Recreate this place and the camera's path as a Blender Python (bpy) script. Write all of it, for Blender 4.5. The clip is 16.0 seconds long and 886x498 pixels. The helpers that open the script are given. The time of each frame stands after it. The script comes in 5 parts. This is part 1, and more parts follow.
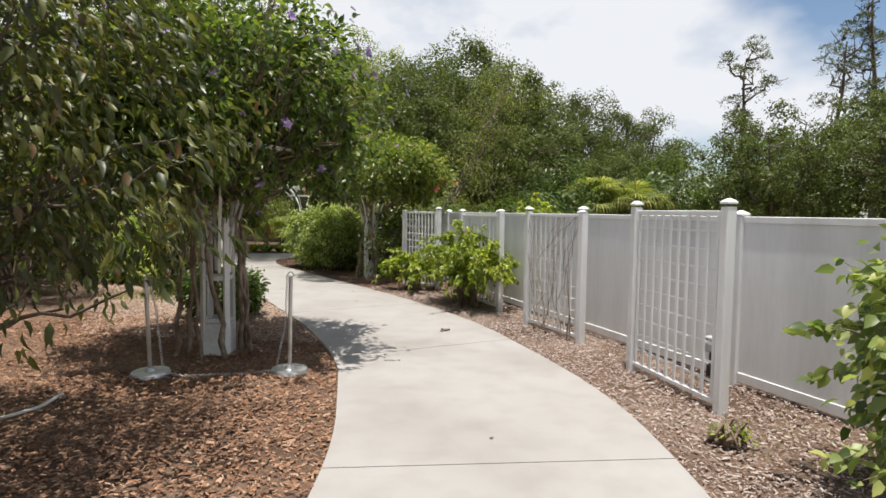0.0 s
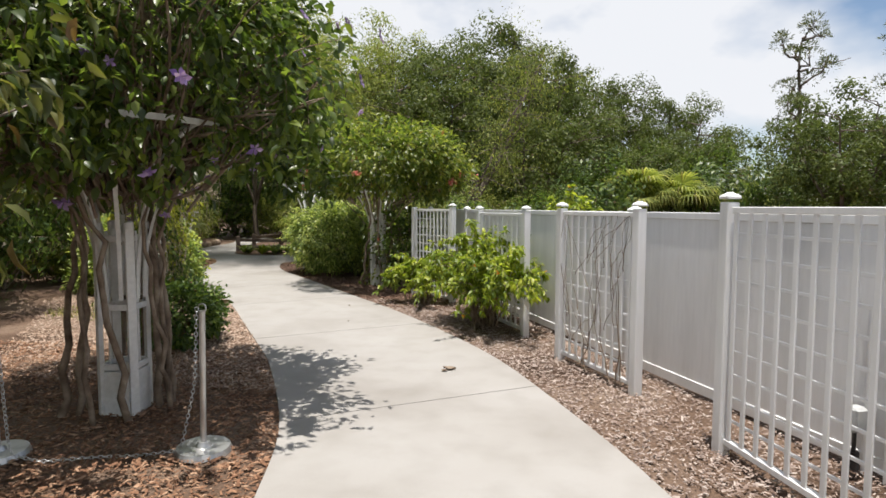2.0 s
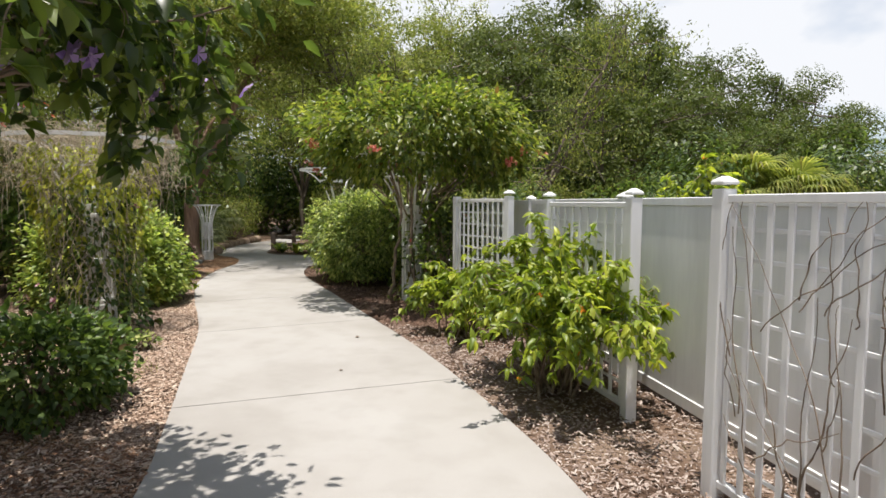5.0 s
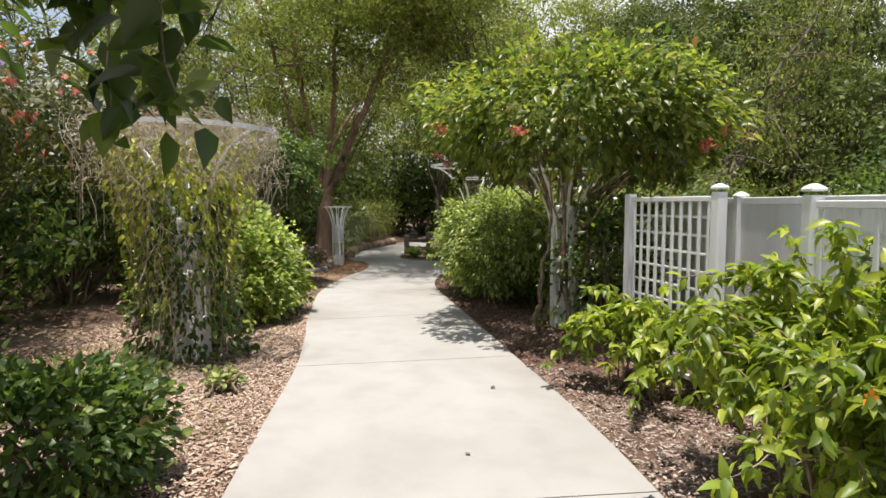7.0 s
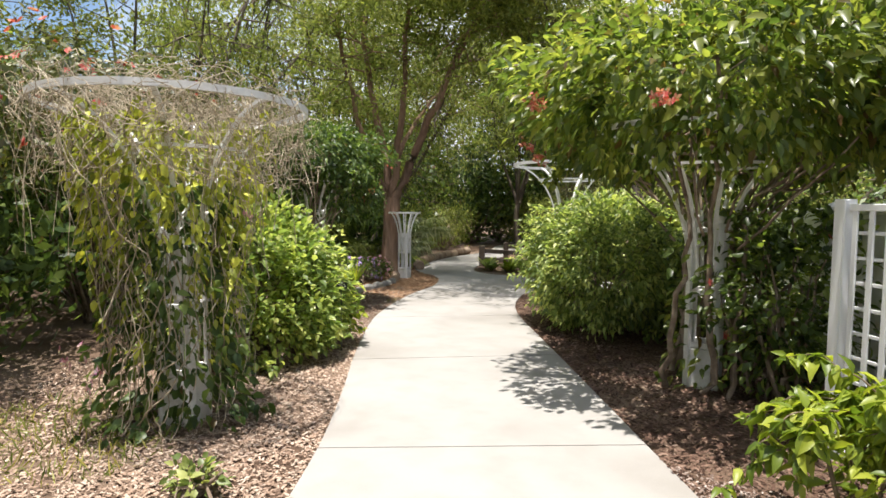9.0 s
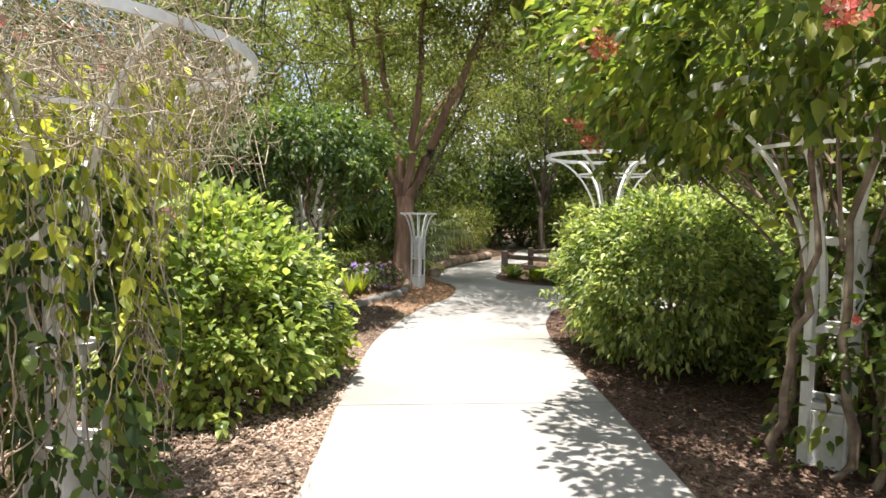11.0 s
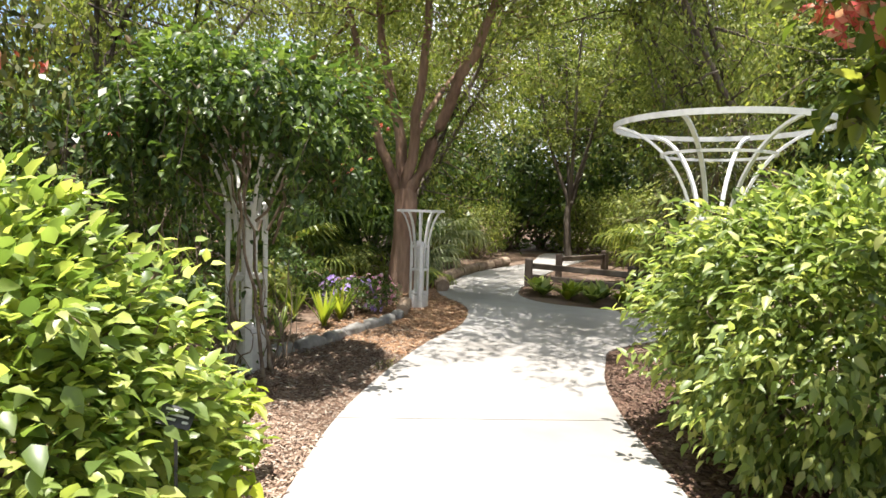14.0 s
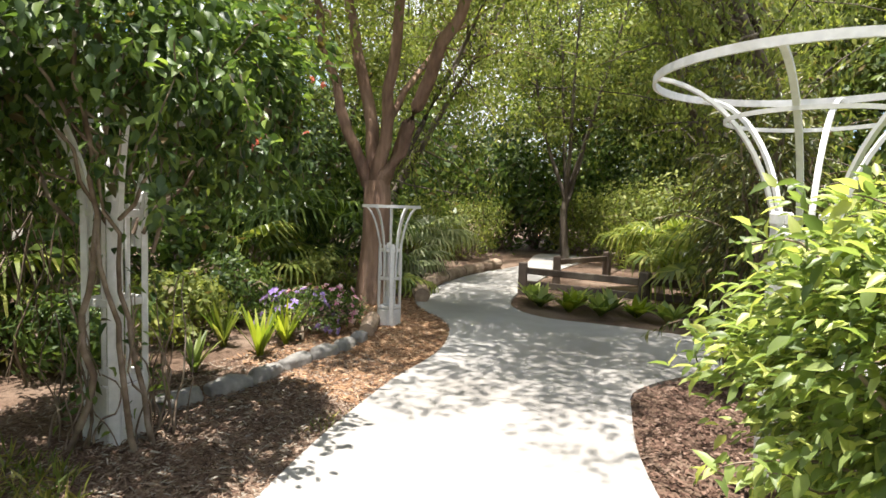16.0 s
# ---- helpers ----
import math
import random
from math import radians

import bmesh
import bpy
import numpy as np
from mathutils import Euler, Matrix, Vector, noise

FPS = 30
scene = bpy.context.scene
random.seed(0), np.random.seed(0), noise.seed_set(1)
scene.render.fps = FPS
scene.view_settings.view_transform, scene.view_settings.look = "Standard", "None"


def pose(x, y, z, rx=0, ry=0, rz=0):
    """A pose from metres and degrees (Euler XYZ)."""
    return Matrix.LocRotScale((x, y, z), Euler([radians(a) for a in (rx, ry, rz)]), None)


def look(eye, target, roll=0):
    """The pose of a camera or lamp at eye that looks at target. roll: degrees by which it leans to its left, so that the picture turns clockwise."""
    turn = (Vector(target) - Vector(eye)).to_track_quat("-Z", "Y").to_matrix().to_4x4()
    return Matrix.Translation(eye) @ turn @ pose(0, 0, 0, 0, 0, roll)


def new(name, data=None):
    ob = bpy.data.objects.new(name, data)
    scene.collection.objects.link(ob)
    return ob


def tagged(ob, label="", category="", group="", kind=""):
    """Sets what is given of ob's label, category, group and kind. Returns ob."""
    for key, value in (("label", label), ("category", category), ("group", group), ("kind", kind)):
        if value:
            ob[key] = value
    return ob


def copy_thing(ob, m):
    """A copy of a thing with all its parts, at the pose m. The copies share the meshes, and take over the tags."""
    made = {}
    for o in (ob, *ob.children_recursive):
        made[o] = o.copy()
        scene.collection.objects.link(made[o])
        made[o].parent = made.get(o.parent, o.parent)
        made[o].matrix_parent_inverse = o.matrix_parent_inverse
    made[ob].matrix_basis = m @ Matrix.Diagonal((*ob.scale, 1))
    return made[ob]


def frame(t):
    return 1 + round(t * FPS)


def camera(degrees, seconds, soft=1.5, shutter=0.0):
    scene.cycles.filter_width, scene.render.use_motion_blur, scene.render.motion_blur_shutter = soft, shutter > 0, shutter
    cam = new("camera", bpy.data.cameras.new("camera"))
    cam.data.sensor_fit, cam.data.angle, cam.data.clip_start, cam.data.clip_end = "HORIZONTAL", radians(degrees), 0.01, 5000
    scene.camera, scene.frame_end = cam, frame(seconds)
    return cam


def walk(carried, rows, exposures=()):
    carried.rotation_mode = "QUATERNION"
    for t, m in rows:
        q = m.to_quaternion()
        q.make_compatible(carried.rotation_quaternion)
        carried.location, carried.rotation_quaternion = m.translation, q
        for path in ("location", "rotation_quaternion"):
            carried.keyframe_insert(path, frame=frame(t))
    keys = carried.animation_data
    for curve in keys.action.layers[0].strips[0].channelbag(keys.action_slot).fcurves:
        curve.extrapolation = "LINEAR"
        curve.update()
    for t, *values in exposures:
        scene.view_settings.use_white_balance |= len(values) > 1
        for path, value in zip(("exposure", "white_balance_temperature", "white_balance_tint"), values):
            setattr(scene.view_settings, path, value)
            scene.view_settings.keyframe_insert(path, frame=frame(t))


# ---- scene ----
cam = camera(74.6, 16.0, soft=1.6)
PATH = [
    (0, (-0.348, 1.731, 1.547), (-0.578, 3.713, 1.418), 0.7),
    (0.5, (-0.319, 2.225, 1.549), (-0.554, 4.206, 1.414), 0.5),
    (1, (-0.35, 2.702, 1.54), (-0.619, 4.679, 1.402), 0.6),
    (1.5, (-0.347, 3.174, 1.55), (-0.629, 5.149, 1.411), 0.3),
    (2, (-0.282, 3.68, 1.571), (-0.624, 5.646, 1.428), 0.2),
    (2.5, (-0.379, 4.125, 1.542), (-0.747, 6.086, 1.401), 0.5),
    (3, (-0.346, 4.653, 1.516), (-0.722, 6.613, 1.373), 0.9),
    (3.2, (-0.36, 4.85, 1.52), (-0.747, 6.806, 1.372), 0.9),
    (5.3, (-0.646, 6.863, 1.487), (-1.278, 8.754, 1.327), 0.2),
    (5.5, (-0.672, 6.999, 1.501), (-1.358, 8.871, 1.34), 0.2),
    (6, (-0.906, 7.448, 1.497), (-1.728, 9.264, 1.334), 0.2),
    (6.5, (-1.057, 7.843, 1.503), (-1.944, 9.628, 1.339), -0.1),
    (7, (-1.364, 8.257, 1.489), (-2.362, 9.983, 1.332), -0.1),
    (7.5, (-1.611, 8.653, 1.485), (-2.663, 10.347, 1.333), -0.1),
    (8, (-1.852, 9.038, 1.5), (-2.964, 10.694, 1.354), -0.3),
    (8.5, (-2.146, 9.35, 1.508), (-3.333, 10.953, 1.366), 0.0),
    (9, (-2.387, 9.762, 1.491), (-3.599, 11.348, 1.354), 0.5),
    (9.5, (-2.717, 10.078, 1.487), (-3.947, 11.648, 1.353), 0.5),
    (9.7, (-2.829, 10.2, 1.496), (-4.063, 11.768, 1.36), 0.6),
    (11.8, (-3.667, 11.435, 1.458), (-4.951, 12.963, 1.327), 1.1),
    (12, (-3.838, 11.597, 1.49), (-5.125, 13.122, 1.354), 1.1),
    (12.5, (-4.073, 11.958, 1.484), (-5.362, 13.48, 1.341), 1.5),
    (13, (-4.365, 12.251, 1.48), (-5.66, 13.768, 1.337), 1.8),
    (13.5, (-4.624, 12.575, 1.469), (-5.922, 14.091, 1.33), 2.1),
    (14, (-4.859, 12.957, 1.461), (-6.156, 14.473, 1.32), 1.9),
    (14.5, (-5.118, 13.268, 1.454), (-6.41, 14.788, 1.311), 2.1),
    (15, (-5.305, 13.651, 1.45), (-6.584, 15.182, 1.306), 1.9),
    (15.5, (-5.546, 13.958, 1.442), (-6.829, 15.486, 1.298), 1.9),
    (16, (-5.739, 14.272, 1.434), (-7.014, 15.806, 1.286), 1.9),
]
walk(cam, [(t, look(eye, target, roll)) for t, eye, target, roll in PATH],
     exposures=[(0, 0.30), (3, 0.35), (6, 0.46), (9, 0.78), (12, 1.20), (14.5, 1.25), (16, 1.28)])

# ---- world, sun ----
SUN_DIR = Vector((0.01, -0.11, 0.98)).normalized()   # towards the sun
world = bpy.data.worlds.new("sky")
scene.world = world
world.use_nodes = True
wn, wl = world.node_tree.nodes, world.node_tree.links
wn.clear()
w_out, w_bg = wn.new("ShaderNodeOutputWorld"), wn.new("ShaderNodeBackground")
w_sky = wn.new("ShaderNodeTexSky")
w_sky.sky_type, w_sky.sun_disc = "NISHITA", False
w_sky.sun_elevation = math.asin(SUN_DIR.z)
w_sky.sun_rotation = math.atan2(SUN_DIR.x, SUN_DIR.y)
w_sky.air_density, w_sky.dust_density = 1.0, 0.6
w_co, w_map, w_noise, w_ramp, w_mix = (wn.new("ShaderNodeTexCoord"), wn.new("ShaderNodeMapping"), wn.new("ShaderNodeTexNoise"),
                                       wn.new("ShaderNodeValToRGB"), wn.new("ShaderNodeMix"))
w_map.inputs["Scale"].default_value = (1.0, 1.0, 1.7)
w_map.inputs["Location"].default_value = (0.35, 0.1, 0.0)
w_noise.inputs["Scale"].default_value, w_noise.inputs["Detail"].default_value = 1.7, 6
w_ramp.color_ramp.elements[0].position, w_ramp.color_ramp.elements[1].position = 0.44, 0.55
w_mix.data_type = "RGBA"
w_mix.inputs["B"].default_value = (7.0, 7.15, 7.5, 1)
wl.new(w_co.outputs["Generated"], w_map.inputs["Vector"])
wl.new(w_map.outputs["Vector"], w_noise.inputs["Vector"])
wl.new(w_noise.outputs["Fac"], w_ramp.inputs["Fac"])
wl.new(w_ramp.outputs["Color"], w_mix.inputs["Factor"])
wl.new(w_sky.outputs["Color"], w_mix.inputs["A"])
wl.new(w_mix.outputs["Result"], w_bg.inputs["Color"])
wl.new(w_bg.outputs["Background"], w_out.inputs["Surface"])
w_bg.inputs["Strength"].default_value = 0.1

sun = new("sun", bpy.data.lights.new("sun", "SUN"))
sun.data.energy, sun.data.angle, sun.data.color = 5.5, radians(0.55), (1.0, 0.945, 0.885)
sun.matrix_world = look(SUN_DIR * 60, (0, 0, 0))


# ---- materials ----
def material(name, rough=0.6, metal=0.0):
    m = bpy.data.materials.new(name)
    m.use_nodes = True
    b = m.node_tree.nodes["Principled BSDF"]
    b.inputs["Roughness"].default_value, b.inputs["Metallic"].default_value = rough, metal
    return m, m.node_tree.nodes, m.node_tree.links, b


def ramp(nodes, stops):
    r = nodes.new("ShaderNodeValToRGB")
    while len(r.color_ramp.elements) < len(stops):
        r.color_ramp.elements.new(0.5)
    for e, (p, c) in zip(r.color_ramp.elements, stops):
        e.position, e.color = p, (*c, 1)
    return r


def noise_tex(nodes, links, scale, detail=4, stretch=None, coord="Object"):
    co, n = nodes.new("ShaderNodeTexCoord"), nodes.new("ShaderNodeTexNoise")
    n.inputs["Scale"].default_value, n.inputs["Detail"].default_value = scale, detail
    if stretch:
        mp = nodes.new("ShaderNodeMapping")
        mp.inputs["Scale"].default_value = stretch
        links.new(co.outputs[coord], mp.inputs["Vector"])
        links.new(mp.outputs["Vector"], n.inputs["Vector"])
    else:
        links.new(co.outputs[coord], n.inputs["Vector"])
    return n


def mixed(nodes, links, fac, a, b, mode="MIX"):
    x = nodes.new("ShaderNodeMix")
    x.data_type, x.blend_type = "RGBA", mode
    for sock, v in (("Factor", fac), ("A", a), ("B", b)):
        if isinstance(v, (int, float)):
            x.inputs[sock].default_value = v
        elif isinstance(v, tuple):
            x.inputs[sock].default_value = (*v, 1)
        else:
            links.new(v, x.inputs[sock])
    return x.outputs["Result"]


def bumped(nodes, links, b, height, strength, distance):
    bp = nodes.new("ShaderNodeBump")
    bp.inputs["Strength"].default_value, bp.inputs["Distance"].default_value = strength, distance
    links.new(height, bp.inputs["Height"])
    links.new(bp.outputs["Normal"], b.inputs["Normal"])


def surface(name, dark, mid, light, big=1.5, fine=40, rough=0.7, bump=0.3, depth=0.004, stretch=None, metal=0.0, fine_amount=0.35):
    """A worn surface: large blotches and fine grain."""
    m, n, l, b = material(name, rough, metal)
    if rough > 0.85:
        b.inputs["Specular IOR Level"].default_value = 0.2
    a, f = noise_tex(n, l, big, 5, stretch), noise_tex(n, l, fine, 6, stretch)
    r = ramp(n, [(0.3, dark), (0.5, mid), (0.72, light)])
    l.new(a.outputs["Fac"], r.inputs["Fac"])
    g = ramp(n, [(0.25, (0.45, 0.45, 0.45)), (0.7, (1, 1, 1))])
    l.new(f.outputs["Fac"], g.inputs["Fac"])
    l.new(mixed(n, l, fine_amount, r.outputs["Color"], g.outputs["Color"], "MULTIPLY"), b.inputs["Base Color"])
    bumped(n, l, b, f.outputs["Fac"], bump, depth)
    return m


def leafy(name, stops, rough=0.42, through_light=0.35, gloss=0.5):
    """Leaves: each one its own green, light shining through."""
    m, n, l, b = material(name, rough)
    geo = n.new("ShaderNodeNewGeometry")
    r = ramp(n, stops)
    l.new(geo.outputs["Random Per Island"], r.inputs["Fac"])
    big = noise_tex(n, l, 1.3, 3)
    g = ramp(n, [(0.3, (0.62, 0.66, 0.55)), (0.7, (1.15, 1.1, 1.0))])
    l.new(big.outputs["Fac"], g.inputs["Fac"])
    col = mixed(n, l, 1.0, r.outputs["Color"], g.outputs["Color"], "MULTIPLY")
    l.new(col, b.inputs["Base Color"])
    b.inputs["Specular IOR Level"].default_value = gloss
    tr, mx = n.new("ShaderNodeBsdfTranslucent"), n.new("ShaderNodeMixShader")
    l.new(mixed(n, l, 1.0, col, (1.42, 1.5, 0.8), "MULTIPLY"), tr.inputs["Color"])
    mx.inputs["Fac"].default_value = through_light
    l.new(b.outputs["BSDF"], mx.inputs[1])
    l.new(tr.outputs["BSDF"], mx.inputs[2])
    l.new(mx.outputs["Shader"], n["Material Output"].inputs["Surface"])
    return m


def chips(name, stops):
    m, n, l, b = material(name, 0.9)
    b.inputs["Specular IOR Level"].default_value = 0.15
    geo = n.new("ShaderNodeNewGeometry")
    r = ramp(n, stops)
    l.new(geo.outputs["Random Per Island"], r.inputs["Fac"])
    f = noise_tex(n, l, 60, 4)
    g = ramp(n, [(0.3, (0.6, 0.6, 0.6)), (0.7, (1, 1, 1))])
    l.new(f.outputs["Fac"], g.inputs["Fac"])
    l.new(mixed(n, l, 1.0, r.outputs["Color"], g.outputs["Color"], "MULTIPLY"), b.inputs["Base Color"])
    return m


def concrete_mat():
    m, n, l, b = material("brushed_concrete", 0.82)
    big, mid, fine = noise_tex(n, l, 0.55, 4), noise_tex(n, l, 3.5, 6), noise_tex(n, l, 160, 4)
    r = ramp(n, [(0.3, (0.26, 0.242, 0.22)), (0.5, (0.325, 0.309, 0.288)), (0.7, (0.355, 0.342, 0.324))])
    l.new(big.outputs["Fac"], r.inputs["Fac"])
    g = ramp(n, [(0.32, (0.89, 0.885, 0.87)), (0.55, (1, 1, 1))])
    l.new(mid.outputs["Fac"], g.inputs["Fac"])
    c = mixed(n, l, 0.8, r.outputs["Color"], g.outputs["Color"], "MULTIPLY")
    h = ramp(n, [(0.3, (0.75, 0.75, 0.75)), (0.65, (1, 1, 1))])
    l.new(fine.outputs["Fac"], h.inputs["Fac"])
    l.new(mixed(n, l, 0.5, c, h.outputs["Color"], "MULTIPLY"), b.inputs["Base Color"])
    bumped(n, l, b, fine.outputs["Fac"], 0.25, 0.003)
    return m


CONCRETE = concrete_mat()
VINYL = surface("white_vinyl", (0.62, 0.62, 0.612), (0.73, 0.73, 0.73), (0.78, 0.78, 0.78), 0.8, 9, 0.38, 0.05, 0.001, (3, 3, 0.4), fine_amount=0.14)
PAINT = surface("weathered_white_paint", (0.60, 0.585, 0.55), (0.73, 0.72, 0.70), (0.78, 0.78, 0.77), 3, 30, 0.55, 0.25, 0.002, fine_amount=0.3)
SOIL = surface("mulched_soil", (0.09, 0.056, 0.038), (0.185, 0.122, 0.085), (0.29, 0.215, 0.16), 0.9, 45, 0.95, 1.0, 0.03, fine_amount=0.8)
CHIP_TAN = chips("tan_wood_chips", [(0.0, (0.15, 0.080, 0.050)), (0.3, (0.235, 0.125, 0.075)), (0.7, (0.335, 0.190, 0.115)), (1.0, (0.475, 0.315, 0.210))])
CHIP_GREY = chips("grey_wood_chips", [(0.0, (0.15, 0.105, 0.085)), (0.3, (0.27, 0.20, 0.165)), (0.7, (0.39, 0.31, 0.265)), (1.0, (0.53, 0.455, 0.40))])
CHIP_PALE = chips("pale_wood_chips", [(0.0, (0.230, 0.155, 0.115)), (0.3, (0.370, 0.255, 0.185)), (0.7, (0.490, 0.365, 0.280)), (1.0, (0.620, 0.510, 0.410))])
CHIP_DARK = chips("dark_mulch", [(0.0, (0.05, 0.028, 0.02)), (0.4, (0.12, 0.07, 0.05)), (0.8, (0.21, 0.13, 0.095)), (1.0, (0.34, 0.24, 0.185))])
CHIP_RED = chips("pine_straw", [(0.0, (0.062, 0.036, 0.028)), (0.4, (0.194, 0.125, 0.085)), (0.8, (0.294, 0.218, 0.163)), (1.0, (0.372, 0.343, 0.283))])
CHIP_STRAW = chips("orange_pine_straw", [(0.0, (0.10, 0.052, 0.030)), (0.4, (0.30, 0.165, 0.090)), (0.8, (0.44, 0.27, 0.155)), (1.0, (0.56, 0.42, 0.28))])
BARK = surface("grey_bark", (0.07, 0.055, 0.045), (0.15, 0.12, 0.095), (0.26, 0.22, 0.18), 3, 22, 0.9, 0.9, 0.03, (1, 1, 0.25), fine_amount=0.7)
BARK_RED = surface("reddish_bark", (0.14, 0.085, 0.060), (0.29, 0.180, 0.125), (0.42, 0.29, 0.21), 3, 20, 0.9, 1.0, 0.03, (1, 1, 0.2), fine_amount=0.7)
TWIG = surface("vine_twigs", (0.10, 0.07, 0.05), (0.22, 0.165, 0.12), (0.34, 0.28, 0.22), 8, 40, 0.9, 0.4, 0.004)
DEAD = surface("dead_vine", (0.24, 0.19, 0.12), (0.42, 0.35, 0.25), (0.56, 0.49, 0.38), 8, 40, 0.9, 0.2, 0.002)
OLD_WOOD = surface("weathered_rail_wood", (0.06, 0.045, 0.035), (0.13, 0.10, 0.08), (0.22, 0.18, 0.145), 2, 30, 0.9, 0.7, 0.01, (1, 1, 1))
LOG = surface("log_wood", (0.15, 0.10, 0.07), (0.29, 0.21, 0.15), (0.42, 0.33, 0.25), 3, 18, 0.9, 0.7, 0.012, fine_amount=0.5)
STONE = surface("edging_stone", (0.14, 0.13, 0.12), (0.25, 0.24, 0.22), (0.36, 0.34, 0.31), 3, 25, 0.9, 0.6, 0.01)
STEEL = surface("galvanised_steel", (0.42, 0.42, 0.42), (0.56, 0.56, 0.55), (0.66, 0.66, 0.65), 6, 40, 0.42, 0.1, 0.001, metal=0.85, fine_amount=0.15)
GREY_PLASTIC = surface("grey_plastic", (0.34, 0.35, 0.35), (0.45, 0.46, 0.46), (0.52, 0.52, 0.52), 5, 40, 0.5, 0.05, 0.001, fine_amount=0.1)
BLACK = surface("black_plastic", (0.012, 0.012, 0.013), (0.02, 0.02, 0.022), (0.035, 0.035, 0.035), 5, 40, 0.45, 0.05, 0.001)
INK = surface("white_ink", (0.7, 0.7, 0.7), (0.75, 0.75, 0.75), (0.8, 0.8, 0.8), 5, 40, 0.5, 0.0, 0.001)

L_DARK = leafy("dark_vine_leaves", [(0, (0.040, 0.066, 0.022)), (0.6, (0.104, 0.155, 0.039)), (1, (0.235, 0.290, 0.062))], 0.36, 0.5)
L_OLIVE = leafy("olive_shrub_leaves", [(0, (0.160, 0.095, 0.042)), (0.08, (0.042, 0.054, 0.017)), (0.6, (0.086, 0.104, 0.028)), (1, (0.195, 0.190, 0.052))], 0.45)
L_LIME = leafy("lime_shrub_leaves", [(0, (0.105, 0.165, 0.025)), (0.5, (0.246, 0.318, 0.042)), (1, (0.470, 0.505, 0.075))], 0.42, 0.46)
L_CREEPER = leafy("creeper_leaves", [(0, (0.190, 0.110, 0.050)), (0.05, (0.070, 0.115, 0.030)), (0.55, (0.166, 0.214, 0.050)), (1, (0.345, 0.360, 0.092))], 0.36, 0.56)
L_BUSH = leafy("bush_leaves", [(0, (0.092, 0.140, 0.050)), (0.55, (0.268, 0.345, 0.122)), (1, (0.590, 0.610, 0.250))], 0.42, 0.46)
L_PALE = leafy("pale_bush_leaves", [(0, (0.130, 0.200, 0.062)), (0.5, (0.320, 0.405, 0.132)), (1, (0.640, 0.660, 0.240))], 0.38, 0.46)
L_YELLOW = leafy("yellowing_vine_leaves", [(0, (0.150, 0.190, 0.030)), (0.5, (0.360, 0.390, 0.061)), (1, (0.690, 0.690, 0.110))], 0.5)
L_IVY = leafy("ivy_leaves", [(0, (0.150, 0.095, 0.047)), (0.04, (0.040, 0.072, 0.026)), (0.6, (0.090, 0.145, 0.042)), (1, (0.215, 0.285, 0.075))], 0.4, 0.42, 0.4)
L_OAK = leafy("oak_leaves", [(0, (0.130, 0.095, 0.042)), (0.05, (0.066, 0.090, 0.028)), (0.6, (0.105, 0.138, 0.040)), (1, (0.160, 0.190, 0.058))], 0.5, 0.32, 0.22)
L_WOOD = leafy("woodland_leaves", [(0, (0.230, 0.160, 0.080)), (0.06, (0.135, 0.170, 0.055)), (0.6, (0.228, 0.270, 0.084)), (1, (0.400, 0.410, 0.135))], 0.5, 0.46, 0.22)
L_PINE = leafy("pine_needles", [(0, (0.052, 0.080, 0.027)), (0.6, (0.105, 0.136, 0.042)), (1, (0.193, 0.192, 0.069))], 0.55, 0.2)
L_PALM = leafy("palm_fronds", [(0, (0.088, 0.136, 0.027)), (0.6, (0.193, 0.240, 0.048)), (1, (0.420, 0.432, 0.124))], 0.4)
L_GRASS = leafy("grass_blades", [(0, (0.088, 0.128, 0.027)), (0.6, (0.193, 0.224, 0.048)), (1, (0.455, 0.384, 0.124))], 0.55)
L_SILVER = leafy("silvery_fronds", [(0, (0.16, 0.20, 0.10)), (0.6, (0.28, 0.32, 0.19)), (1, (0.46, 0.48, 0.34))], 0.45)
F_PURPLE = leafy("purple_petals", [(0, (0.22, 0.13, 0.50)), (0.6, (0.36, 0.24, 0.66)), (1, (0.54, 0.42, 0.78))], 0.6, 0.3, 0.2)
F_RED = leafy("red_petals", [(0, (0.46, 0.04, 0.07)), (0.6, (0.62, 0.14, 0.14)), (1, (0.74, 0.42, 0.38))], 0.6, 0.3, 0.2)
F_ORANGE = leafy("orange_petals", [(0, (0.62, 0.14, 0.015)), (1, (0.78, 0.30, 0.03))], 0.6, 0.3, 0.2)
F_PINK = leafy("pink_petals", [(0, (0.40, 0.10, 0.32)), (0.5, (0.60, 0.25, 0.45)), (1, (0.75, 0.62, 0.70))], 0.6, 0.3, 0.2)


# ---- building tools ----
def place_mesh(name, me, mat, parent=None, label=""):
    me.materials.append(mat)
    ob = new(name, me)
    if parent:
        ob.parent = parent
    if label:
        ob["label"] = label
    return ob


def part(name, bm, mat, parent=None, label="", smooth=False):
    me = bpy.data.meshes.new(name)
    bmesh.ops.recalc_face_normals(bm, faces=bm.faces)
    bm.to_mesh(me)
    bm.free()
    if smooth:
        me.shade_smooth()
    return place_mesh(name, me, mat, parent, label)


def thing(name, m, label, category, group="", kind=""):
    ob = new(name)
    ob.matrix_basis = m
    return tagged(ob, label, category, group, kind)


